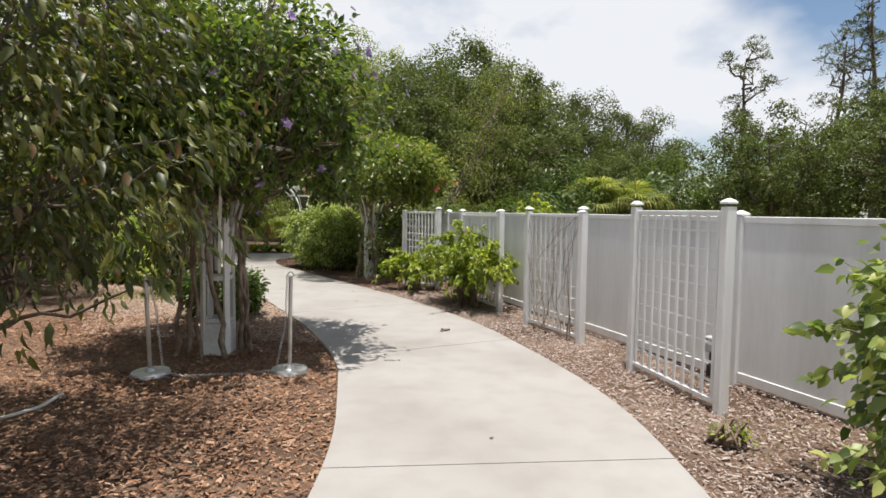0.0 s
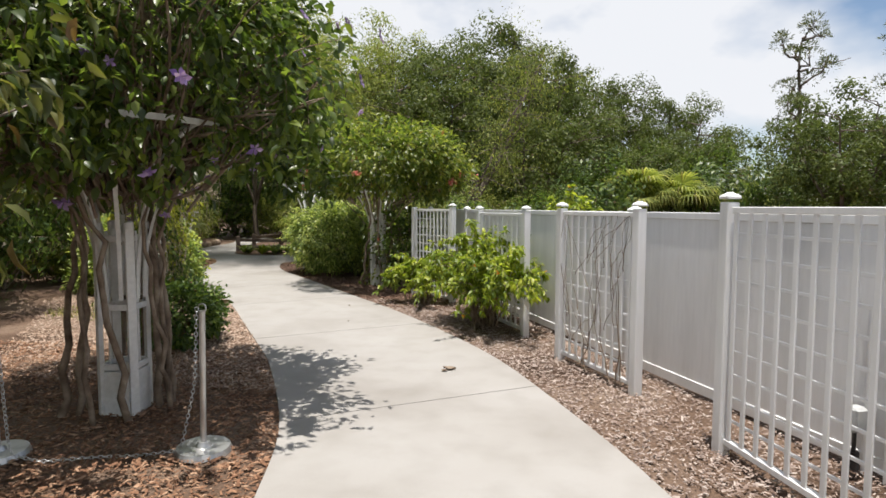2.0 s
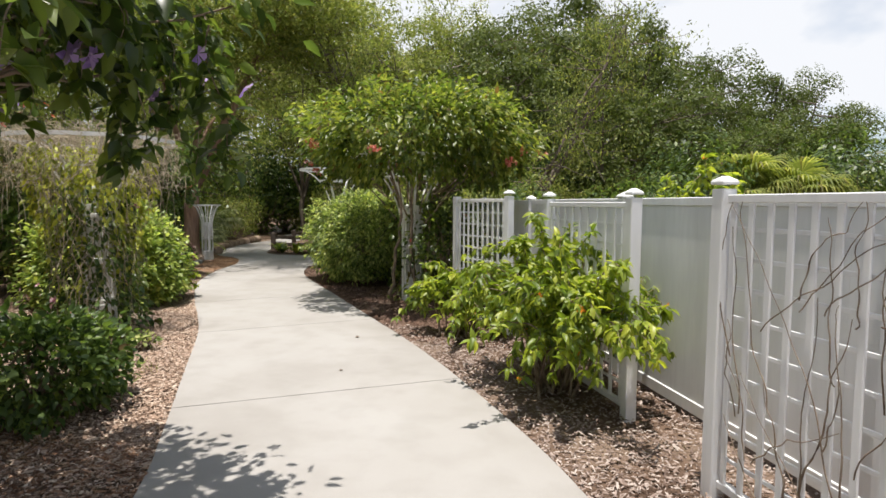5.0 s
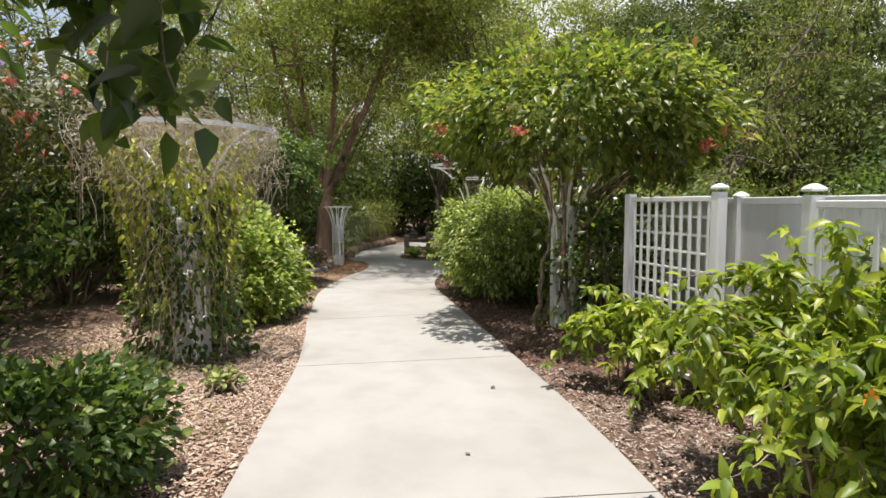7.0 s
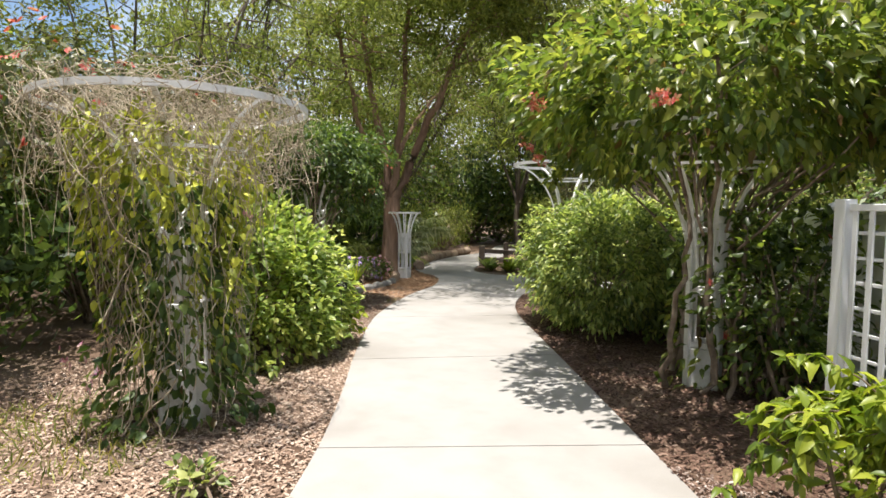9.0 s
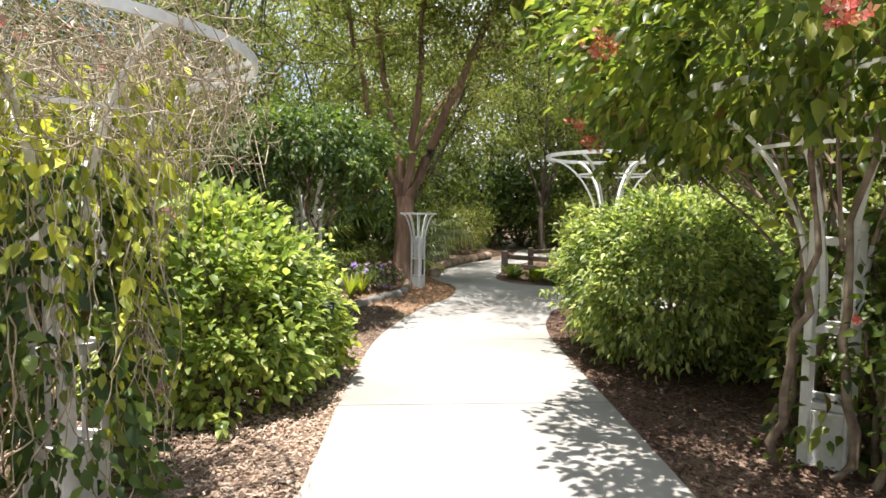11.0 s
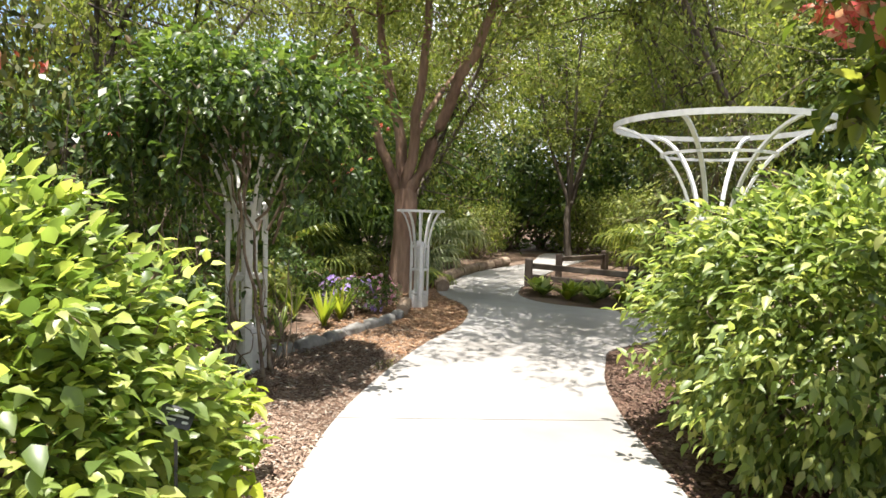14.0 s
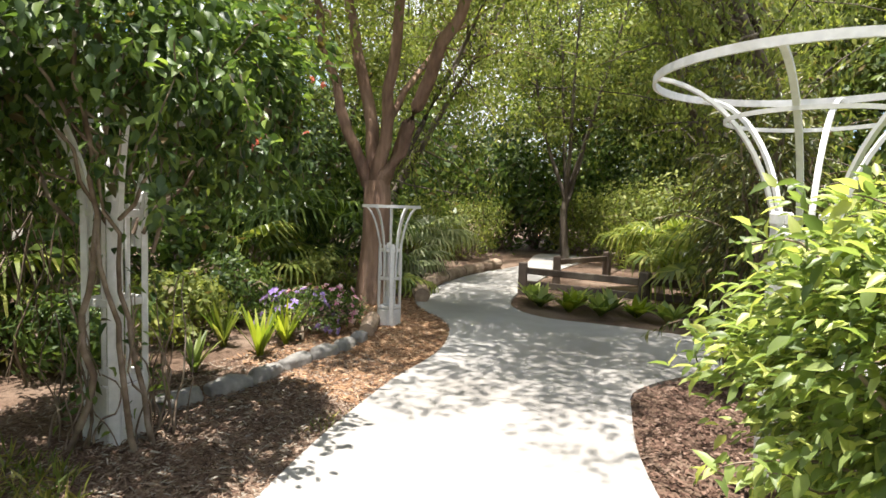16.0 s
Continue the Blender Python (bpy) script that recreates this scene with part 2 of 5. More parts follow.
def arrays(name, verts, faces, mat, parent=None, label="", smooth=False):
    """One mesh from numpy arrays; all faces have the same number of corners."""
    verts, faces = np.asarray(verts, dtype=np.float32).reshape(-1, 3), np.asarray(faces, dtype=np.int32)
    me = bpy.data.meshes.new(name)
    k = faces.shape[1]
    me.vertices.add(len(verts))
    me.vertices.foreach_set("co", verts.ravel())
    me.loops.add(faces.size)
    me.loops.foreach_set("vertex_index", faces.ravel())
    me.polygons.add(len(faces))
    me.polygons.foreach_set("loop_start", np.arange(0, faces.size, k, dtype=np.int32))
    me.update(calc_edges=True)
    me.validate()
    if smooth:
        me.shade_smooth()
    return place_mesh(name, me, mat, parent, label)


def box(bm, size, at=(0, 0, 0), rz=0.0, bevel=0.0, m=None):
    made = bmesh.ops.create_cube(bm, size=1.0)["verts"]
    t = m or (Matrix.Translation(at) @ Matrix.Rotation(rz, 4, "Z"))
    bmesh.ops.transform(bm, matrix=t @ Matrix.Diagonal((*size, 1)), verts=made)
    if bevel:
        es = list({e for v in made for e in v.link_edges})
        bmesh.ops.bevel(bm, geom=es, offset=bevel, segments=1, affect="EDGES")
    return made


def board(name, size, at, mat, parent, rz=0.0, bevel=0.004, label="", m=None):
    bm = bmesh.new()
    box(bm, size, at, rz, bevel, m)
    return part(name, bm, mat, parent, label)


def cylinder(bm, r1, r2, h, at=(0, 0, 0), n=20):
    made = bmesh.ops.create_cone(bm, cap_ends=True, segments=n, radius1=r1, radius2=r2, depth=h)["verts"]
    bmesh.ops.translate(bm, verts=made, vec=Vector(at) + Vector((0, 0, h / 2)))


class Tubes:
    """Collects tapered tubes along lines of points."""
    def __init__(self):
        self.v, self.f, self.count = [], [], 0

    def add(self, pts, radii, n=6):
        pts = np.asarray(pts, dtype=float)
        radii = np.broadcast_to(np.asarray(radii, dtype=float), (len(pts),))
        d = np.gradient(pts, axis=0)
        d /= np.linalg.norm(d, axis=1)[:, None] + 1e-9
        ref = np.where(np.abs(d[:, 2:3]) > 0.9, np.array([[1.0, 0, 0]]), np.array([[0, 0, 1.0]]))
        u = np.cross(d, ref)
        u /= np.linalg.norm(u, axis=1)[:, None] + 1e-9
        w = np.cross(d, u)
        a = np.arange(n) * 2 * np.pi / n
        ring = pts[:, None] + radii[:, None, None] * (np.cos(a)[None, :, None] * u[:, None] + np.sin(a)[None, :, None] * w[:, None])
        k = len(pts)
        i, j = np.meshgrid(np.arange(k - 1), np.arange(n), indexing="ij")
        j2 = (j + 1) % n
        self.f.append(np.stack([i * n + j, i * n + j2, (i + 1) * n + j2, (i + 1) * n + j], -1).reshape(-1, 4) + self.count)
        self.v.append(ring.reshape(-1, 3))
        self.count += k * n

    def done(self, name, mat, parent=None, label=""):
        return arrays(name, np.concatenate(self.v), np.concatenate(self.f), mat, parent, label, smooth=True)


def unit(v):
    return v / (np.linalg.norm(v, axis=-1, keepdims=True) + 1e-9)


def wander(rng, a, b, steps=8, sway=0.05):
    """A crooked line from a to b."""
    a, b = np.asarray(a, float), np.asarray(b, float)
    t = np.linspace(0, 1, steps)[:, None]
    k = rng.normal(0, sway, (steps, 3)).cumsum(0)
    if steps > 8:
        k[1:-1] = 0.3 * k[:-2] + 0.4 * k[1:-1] + 0.3 * k[2:]
    k -= t * k[-1]
    return a + (b - a) * t + k


def leaves(name, mat, parent, pts, axis, size, ratio=0.45, droop=0.35, rng=None, label="", up=0.6, simple=False, curl=0.12, facing=False):
    """One leaf at each point, along axis or with its face turned that way, with a folded blade and a drooping tip."""
    n = len(pts)
    if facing:
        ax = rng.normal(0, 1, (n, 3)) - (0, 0, droop)
        ax -= 0.75 * (ax * axis).sum(1)[:, None] * axis
        nor = axis + rng.normal(0, 0.42, (n, 3)) + (0, 0, up * 0.4)
    else:
        ax = axis + rng.normal(0, 0.55, (n, 3)) - (0, 0, droop)
        nor = rng.normal(0, 0.6, (n, 3)) + (0, 0, up)
    ax = unit(ax)
    side = unit(np.cross(ax, nor))
    nor = unit(np.cross(side, ax))
    s = (size * rng.uniform(0.6, 1.25, n))[:, None]
    w = s * ratio * 0.5
    if simple:
        v = np.stack([pts, pts + ax * s * 0.5 + side * w, pts + ax * s - nor * s * 0.1, pts + ax * s * 0.5 - side * w], 1)
        f = (np.arange(n) * 4)[:, None] + np.array([[0, 1, 2, 3]])
        return arrays(name, v, f, mat, parent, label)
    bend = s * curl
    a1, a2 = pts + ax * s * 0.28 - nor * bend * 0.05, pts + ax * s * 0.62 - nor * bend * 0.45
    lift = nor * s * 0.09
    v = np.stack([pts, a1 + side * w + lift, a1, a1 - side * w + lift, a2 + side * w * 0.8 + lift, a2, a2 - side * w * 0.8 + lift, pts + ax * s * 0.98 - nor * bend * 1.5], 1)
    tri = np.array([[0, 2, 1], [0, 3, 2], [1, 2, 5], [1, 5, 4], [2, 3, 6], [2, 6, 5], [4, 5, 7], [5, 6, 7]])
    f = ((np.arange(n) * 8)[:, None, None] + tri[None]).reshape(-1, 3)
    return arrays(name, v, f, mat, parent, label, smooth=True)


def lumpy(dirs, seed, amount):
    return np.array([1 + amount * noise.noise(Vector(d) * 1.9 + Vector((seed * 3.7, seed, 0))) +
                     0.5 * amount * noise.noise(Vector(d) * 4.5 + Vector((seed, 0, seed * 2.1))) for d in dirs])


def mound(rng, centre, radii, n, seed=1, shell=0.7, amount=0.28, low=-1.0):
    """Clump centres in an uneven rounded shape; returns points and outward ways."""
    d = unit(rng.normal(0, 1, (n * 2, 3)))
    d = d[d[:, 2] > low][:n]
    r = (shell + (1 - shell) * rng.uniform(0, 1, len(d)) ** 0.6) * lumpy(d, seed, amount)
    return np.asarray(centre) + d * r[:, None] * np.asarray(radii), d


def clumped(rng, pts, ways, per, spread):
    p = np.repeat(pts, per, 0) + np.clip(rng.normal(0, 1, (len(pts) * per, 3)), -1.7, 1.7) * spread * (1, 1, 0.75)
    return p, np.repeat(ways, per, 0)


def lobes(rng, centres, radius, per, flat=0.72):
    """Leaf places on the upper shells of rounded lobes of foliage."""
    n = len(centres)
    d = unit(rng.normal(0, 1, (n * per, 3)))
    under = (d[:, 2] < -0.25) & (rng.uniform(0, 1, n * per) < 0.75)
    d[under, 2] *= -1
    r = np.repeat(radius * rng.uniform(0.6, 1.35, n), per) * rng.uniform(0.6, 1.08, n * per)
    return np.repeat(centres, per, 0) + d * r[:, None] * (1, 1, flat), d


def blossoms(name, mat, parent, pts, ways, size, petals, rng, label=""):
    """Flowers, each a whorl of petals."""
    n = len(pts)
    ways = unit(ways + rng.normal(0, 0.3, (n, 3)))
    u = unit(np.cross(ways, rng.normal(0, 1, (n, 3))))
    w = np.cross(ways, u)
    vs, fs, c = [], [], 0
    for k in range(petals):
        a = 2 * np.pi * k / petals
        r = np.cos(a) * u + np.sin(a) * w
        t = -np.sin(a) * u + np.cos(a) * w
        s = (size * rng.uniform(0.75, 1.2, n))[:, None]
        v = np.stack([pts, pts + (r * 0.55 + t * 0.3 + ways * 0.35) * s, pts + (r * 1.0 + ways * 0.25) * s, pts + (r * 0.55 - t * 0.3 + ways * 0.35) * s], 1)
        vs.append(v.reshape(-1, 3))
        fs.append((np.arange(n) * 4)[:, None] + np.array([[0, 1, 2, 3]]) + c)
        c += n * 4
    return arrays(name, np.concatenate(vs), np.concatenate(fs), mat, parent, label)


def flowers_on(parent, mat, pts, ways, size, petals, rng):
    """Flowers alike, each an object of its own on one mesh."""
    first = blossoms("flower", mat, parent, np.zeros((1, 3)), np.array(((0.0, 0.0, 1.0),)), size, petals, rng)
    for i, (q, d) in enumerate(zip(pts, ways)):
        ob = first if i == 0 else new("flower", first.data)
        ob.parent = parent
        turn = Vector(d).to_track_quat("Z", "Y").to_matrix().to_4x4()
        ob.matrix_basis = Matrix.Translation(q) @ turn @ Matrix.Rotation(rng.uniform(0, 6.28), 4, "Z") @ Matrix.Scale(rng.uniform(0.8, 1.25), 4)


def shoots(tubes, rng, root, tips, r0=0.02, r1=0.005, sway=0.05):
    for q in tips:
        tubes.add(wander(rng, root + rng.normal(0, 0.05, 3) * (1, 1, 0), q, 7, sway), np.linspace(r0, r1, 7), 5)


# ---- ground and path ----
LEFT = [(-1.0, -2.5), (-1.12, 0.0), (-1.27, 2.7), (-1.44, 5.0), (-1.80, 6.5), (-2.16, 7.55), (-2.92, 8.93), (-3.38, 9.62), (-4.25, 10.85),
        (-5.12, 12.08), (-5.9, 13.02), (-6.5, 13.7), (-7.25, 14.6), (-7.9, 15.45), (-8.45, 16.4), (-8.9, 17.35)]
RIGHT = [(1.0, -2.0), (0.98, 0.5), (0.88, 3.1), (0.71, 5.45), (0.40, 6.95), (-0.33, 8.75), (-0.92, 9.92), (-1.85, 11.3), (-2.65, 12.35),
         (-3.7, 13.6), (-4.5, 14.55), (-5.12, 15.28), (-5.78, 16.05), (-6.45, 16.85), (-6.95, 17.6), (-7.3, 18.35)]
# where the joints meet the left and the right edge, in sixths of a stretch
JOINTS = [(0, 0), (12, 12), (18, 18), (30, 30), (44, 42), (54, 53), (66, 65), (78, 78), (90, 90)]
JUNCTION = [(-8.9, 17.35), (-9.03, 17.67), (-9.2, 18.2), (-9.4, 18.7), (-9.9, 19.45), (-10.35, 19.85), (-10.8, 20.08), (-11.35, 20.45), (-11.85, 21.0), (-12.25, 21.7),
            (-12.65, 22.6), (-12.95, 23.6), (-13.2, 24.8), (-13.6, 27), (-15.2, 30.5), (-13.6, 30.8), (-12.5, 27), (-11.95, 25.3),
            (-11.4, 23.7), (-11.05, 22.8), (-10.75, 22.1), (-10.4, 21.5), (-9.95, 21.1), (-9.4, 20.98), (-8.58, 21.2), (-7.67, 21.31), (-6, 21.4), (-1.5, 20.8),
            (-1.5, 19.2), (-6.2, 20.05), (-6.9, 19.9), (-7.25, 19.55), (-7.4, 19.1), (-7.43, 18.7), (-7.3, 18.35)]


def smooth_line(pts, steps):
    """A Catmull-Rom line through pts, steps points to each stretch."""
    p = np.array([pts[0]] + list(pts) + [pts[-1]], float)
    out = []
    for i in range(1, len(p) - 2):
        for t in np.arange(steps) / steps:
            a, b, c, d = p[i - 1], p[i], p[i + 1], p[i + 2]
            out.append(0.5 * (2 * b + (c - a) * t + (2 * a - 5 * b + 4 * c - d) * t * t + (3 * b - a - 3 * c + d) * t ** 3))
    out.append(p[-2])
    return np.array(out)


STEP = 6
left_line, right_line = smooth_line(LEFT, STEP), smooth_line(RIGHT, STEP)
junction_line = np.array(JUNCTION)
path_outline = np.concatenate([left_line, junction_line[1:-1], right_line[::-1]])


def inside(poly, x, y):
    hit = np.zeros(np.shape(x), bool)
    px, py = poly[:, 0], poly[:, 1]
    qx, qy = np.roll(px, 1), np.roll(py, 1)
    for a, b, c, d in zip(px, py, qx, qy):
        if b != d:
            hit ^= ((b > y) != (d > y)) & (x < (c - a) * (y - b) / (d - b) + a)
    return hit


def edge_distance(x, y, line=None):
    ends = np.roll(path_outline, -1, 0) if line is None else line[1:]
    line = path_outline if line is None else line
    best = np.full(np.shape(x), 1e9)
    for p, q in zip(line, ends):
        d = q - p
        t = np.clip(((x - p[0]) * d[0] + (y - p[1]) * d[1]) / (d @ d + 1e-9), 0, 1)
        best = np.minimum(best, (x - p[0] - t * d[0]) ** 2 + (y - p[1] - t * d[1]) ** 2)
    return np.sqrt(best)


def build_ground():
    xs = np.concatenate([[-600, -200, -80, -40, -25, -19], np.arange(-16, 5, 0.14), [5.5, 7, 10, 16, 30, 80, 200, 600]])
    ys = np.concatenate([[-600, -200, -60, -20, -8, -3], np.arange(-1, 28, 0.14), [29, 31, 35, 45, 80, 200, 600]])
    X, Y = np.meshgrid(xs, ys)
    Z = np.array([0.035 * noise.noise(Vector((x * 0.9, y * 0.9, 0))) + 0.018 * noise.noise(Vector((x * 4, y * 4, 5))) for x, y in zip(X.ravel(), Y.ravel())]).reshape(X.shape)
    ins = inside(path_outline, X, Y)
    d = edge_distance(X, Y)
    Z = np.where(ins, -0.05, np.minimum(Z - 0.02, 0.012) * np.clip(d / 0.6, 0.25, 1) - 0.004)
    Z = np.where(ins & (d < 0.2), -0.02, Z)
    w, h = len(xs), len(ys)
    i, j = np.meshgrid(np.arange(h - 1), np.arange(w - 1), indexing="ij")
    f = np.stack([i * w + j, i * w + j + 1, (i + 1) * w + j + 1, (i + 1) * w + j], -1).reshape(-1, 4)
    ob = arrays("ground", np.stack([X, Y, Z], -1), f, SOIL, smooth=True)
    tagged(ob, "uneven brown mulched soil of garden beds", "ground", kind="structure")


build_ground()


def build_path():
    path = thing("pavement", pose(0, 0, 0), "curving pale concrete garden path cast in slabs", "path", kind="structure")

    def slab(outline):
        bm = bmesh.new()
        vs = [bm.verts.new((x, y, 0.012)) for x, y in outline]
        f = bm.faces.new(vs)
        top = bmesh.ops.extrude_face_region(bm, geom=[f])["geom"]
        bmesh.ops.translate(bm, verts=[g for g in top if isinstance(g, bmesh.types.BMVert)], vec=(0, 0, -0.10))
        bmesh.ops.triangulate(bm, faces=[f for f in bm.faces if len(f.verts) > 4])
        part("slab", bm, CONCRETE, path)

    gap = 0.005
    for a, b in zip(JOINTS, JOINTS[1:]):
        l, r = left_line[a[0]:b[0] + 1].copy(), right_line[a[1]:b[1] + 1].copy()
        for line in (l, r):
            line[0] += gap * unit(line[1] - line[0])
            line[-1] -= gap * unit(line[-1] - line[-2])
        slab(np.concatenate([l, r[::-1]]))
    slab(np.concatenate([smooth_line(JUNCTION, 3)]))


build_path()


# ---- white trellis panels and the privacy fence ----
POST_H = 1.62


def trellis_panel(a, b, height=POST_H, bare_end=False):
    """A lattice panel between two capped posts."""
    a, b = Vector((*a, 0)), Vector((*b, 0))
    d = b - a
    ang, length = math.atan2(d.y, d.x), d.length
    ob = thing("trellis_panel", Matrix.Translation(a) @ Matrix.Rotation(ang, 4, "Z"), "white vinyl lattice trellis panel between two capped posts", "trellis", "white trellis panels")
    for x in (0, length):
        p = board("post", (0.084, 0.084, height + 0.04), (x, 0, height / 2 - 0.02), VINYL, ob, bevel=0.006)
        if bare_end and x == 0:
            continue
        bm = bmesh.new()
        box(bm, (0.096, 0.096, 0.02), (x, 0, height + 0.03), bevel=0.005)
        made = bmesh.ops.create_cone(bm, cap_ends=True, segments=4, radius1=0.062, radius2=0.016, depth=0.022)["verts"]
        bmesh.ops.transform(bm, matrix=Matrix.Translation((x, 0, height + 0.052)) @ Matrix.Rotation(math.pi / 4, 4, "Z"), verts=made)
        part("cap", bm, VINYL, p)
    top, low = height - 0.05, 0.07
    board("rail", (length - 0.105, 0.045, 0.04), (length / 2, 0, top), VINYL, ob)
    board("rail", (length - 0.105, 0.045, 0.04), (length / 2, 0, low), VINYL, ob)
    n = 10
    for k in range(n):
        x = 0.09 + (length - 0.18) * k / (n - 1)
        board("upright_slat", (0.033, 0.014, top - low - 0.04), (x, -0.012, (top + low) / 2), VINYL, ob, bevel=0.002)
    rows = 10
    for k in range(1, rows):
        board("cross_slat", (length - 0.11, 0.012, 0.02), (length / 2, 0.0035, low + (top - low) * k / rows), VINYL, ob, bevel=0.002)
    return ob


P1, P2, P3, P4, P5, P6, P7, P8 = (1.305, 6.41), (0.88, 7.65), (0.50, 8.74), (-0.10, 9.83), (-0.50, 10.82), (-1.205, 12.06), (-1.76, 13.09), (-2.59, 13.94)
for a, b, h in ((P1, P2, 1.61), (P3, P4, 1.565), (P5, P6, 1.53), (P7, P8, 1.57)):
    trellis_panel(b, a, h, (a, b) == (P7, P8))

FENCE_A, FENCE_B = Vector((4.0, 2.65, 0)), Vector((-3.95, 18.92, 0))


def privacy_fence():
    d = FENCE_B - FENCE_A
    length, ang = d.length, math.atan2(d.y, d.x)
    ob = thing("privacy_fence", Matrix.Translation(FENCE_A) @ Matrix.Rotation(ang, 4, "Z"), "tall solid white vinyl privacy fence behind the trellises", "fence")
    bays = 7
    bay = length / bays
    for k in range(bays + 1):
        p = board("post", (0.10, 0.10, 1.555), (k * bay, 0, 0.7575), VINYL, ob, bevel=0.006)
        bm = bmesh.new()
        box(bm, (0.112, 0.112, 0.022), (k * bay, 0, 1.55), bevel=0.006)
        made = bmesh.ops.create_cone(bm, cap_ends=True, segments=4, radius1=0.072, radius2=0.016, depth=0.028)["verts"]
        bmesh.ops.transform(bm, matrix=Matrix.Translation((k * bay, 0, 1.576)) @ Matrix.Rotation(math.pi / 4, 4, "Z"), verts=made)
        part("cap", bm, VINYL, p)
    for k in range(bays):
        x0, x1 = k * bay + 0.051, (k + 1) * bay - 0.051
        mid, w = (x0 + x1) / 2, x1 - x0
        board("top_rail", (w, 0.044, 0.06), (mid, 0, 1.505), VINYL, ob, bevel=0.005)
        board("bottom_rail", (w, 0.044, 0.09), (mid, 0, 0.07), VINYL, ob, bevel=0.005)
        n = 12
        for i in range(n):
            board("plank", (w / n - 0.0004, 0.024, 1.362), (x0 + w * (i + 0.5) / n, 0, 0.795), VINYL, ob, bevel=0.0008)


privacy_fence()


# ---- funnel trellises ----
def band(bm, r, z, height, thick, n=64):
    rings = []
    for rr, zz in ((r, z), (r, z + height), (r - thick, z + height), (r - thick, z)):
        rings.append([bm.verts.new((rr * math.cos(2 * math.pi * i / n), rr * math.sin(2 * math.pi * i / n), zz)) for i in range(n)])
    for k in range(4):
        a, b = rings[k], rings[(k + 1) % 4]
        for i in range(n):
            bm.faces.new((a[i], a[(i + 1) % n], b[(i + 1) % n], b[i]))


def funnel_trellis(x, y, turn, label, ring_z=2.15, ring_r=0.92, col_h=1.42, col_r=0.155, ribs=8, skirt=0.34, scale=1.0, spring=0.62):
    ob = thing("funnel_trellis", pose(x, y, -0.01, 0, 0, turn), label, "garden trellis", "white funnel trellises")
    s = scale
    half = col_r * 0.72
    for k in range(4):
        a = math.pi / 4 + k * math.pi / 2
        px, py = math.cos(a) * col_r, math.sin(a) * col_r
        board("post", (0.062 * s, 0.035 * s, col_h), (px, py, col_h / 2), PAINT, ob, rz=a + math.pi / 2, bevel=0.004)
        if s == 1.0:
            bm = bmesh.new()
            cylinder(bm, 0.036, 0.036, 0.05, (px, py, col_h - 0.012), 14)
            cylinder(bm, 0.036, 0.022, 0.014, (px, py, col_h + 0.038), 14)
            part("post_cap", bm, PAINT, ob)
        m = Matrix.Rotation(k * math.pi / 2, 4, "Z")
        board("skirt_board", (half * 1.5, 0.02, skirt), (0, half + 0.012, skirt / 2), PAINT, ob, m=m @ Matrix.Translation((0, half + 0.012, skirt / 2)))
        for z in (skirt + 0.03, col_h * 0.58, col_h - 0.08):
            board("crossbar", (half * 1.7, 0.022, 0.045 * s), (0, 0, 0), PAINT, ob, m=m @ Matrix.Translation((0, half + 0.004, z)))
        if k % 2:
            board("slat", (0.03 * s, 0.016, col_h - skirt - 0.05), (0, 0, 0), PAINT, ob, m=m @ Matrix.Translation((0.0, half - 0.015, (col_h + skirt) / 2)))
    base_z = col_h * spring
    for k in range(ribs):
        a = 2 * math.pi * (k + 0.5) / ribs
        bm = bmesh.new()
        rows = []
        for t in np.linspace(0, 1, 15):
            ang = t * math.pi / 2 * 0.93
            r = col_r * 0.86 + (ring_r - 0.012 - col_r * 0.86) * (1 - math.cos(ang)) / (1 - math.cos(math.pi / 2 * 0.93))
            z = base_z + (ring_z + 0.02 - base_z) * math.sin(ang) / math.sin(math.pi / 2 * 0.93)
            nx, nz = math.sin(ang) * 0.9 + 0.1, -math.cos(ang)
            tw, th = 0.015 * s, 0.010 * s
            rows.append([bm.verts.new((r + sx * th * math.cos(ang), sy * tw, z - sx * th * math.sin(ang))) for sx, sy in ((-1, -1), (1, -1), (1, 1), (-1, 1))])
        for p, q in zip(rows, rows[1:]):
            for i in range(4):
                bm.faces.new((p[i], p[(i + 1) % 4], q[(i + 1) % 4], q[i]))
        bm.faces.new(rows[0][::-1])
        bm.faces.new(rows[-1])
        bmesh.ops.rotate(bm, verts=bm.verts, matrix=Matrix.Rotation(a, 3, "Z"))
        part("rib", bm, PAINT, ob)
    bm = bmesh.new()
    band(bm, ring_r + 0.006, ring_z, 0.042 * s, 0.016)
    part("ring", bm, PAINT, ob)
    if s == 1.0:
        bm = bmesh.new()
        band(bm, col_r + (ring_r - col_r) * 0.42, base_z + (ring_z - base_z) * 0.78, 0.022, 0.012)
        part("inner_ring", bm, PAINT, ob)
    return ob


T1, T2, T3, T4, T5 = (-3.46, 7.62), (-6.25, 11.85), (-3.6, 15.05), (-9.4, 15.66), (-6.235, 17.83)
CAGE = (-10.6, 19.15)
funnel_trellis(*T1, 12, "white wooden funnel trellis carrying a purple-flowered vine", ring_r=0.8, col_r=0.17)
funnel_trellis(*T2, 30, "weathered funnel trellis buried under a half-dead vine", ring_r=0.85)
funnel_trellis(*T3, 5, "white wooden funnel trellis carrying a red-flowered creeper")
funnel_trellis(*T4, 20, "white funnel trellis overgrown with dark ivy", ring_r=0.72, ring_z=2.1, ribs=6, spring=0.8)
funnel_trellis(*T5, -2, "bare white funnel trellis with a wide open ring", ring_z=2.15, ring_r=0.79, ribs=6, spring=0.84)
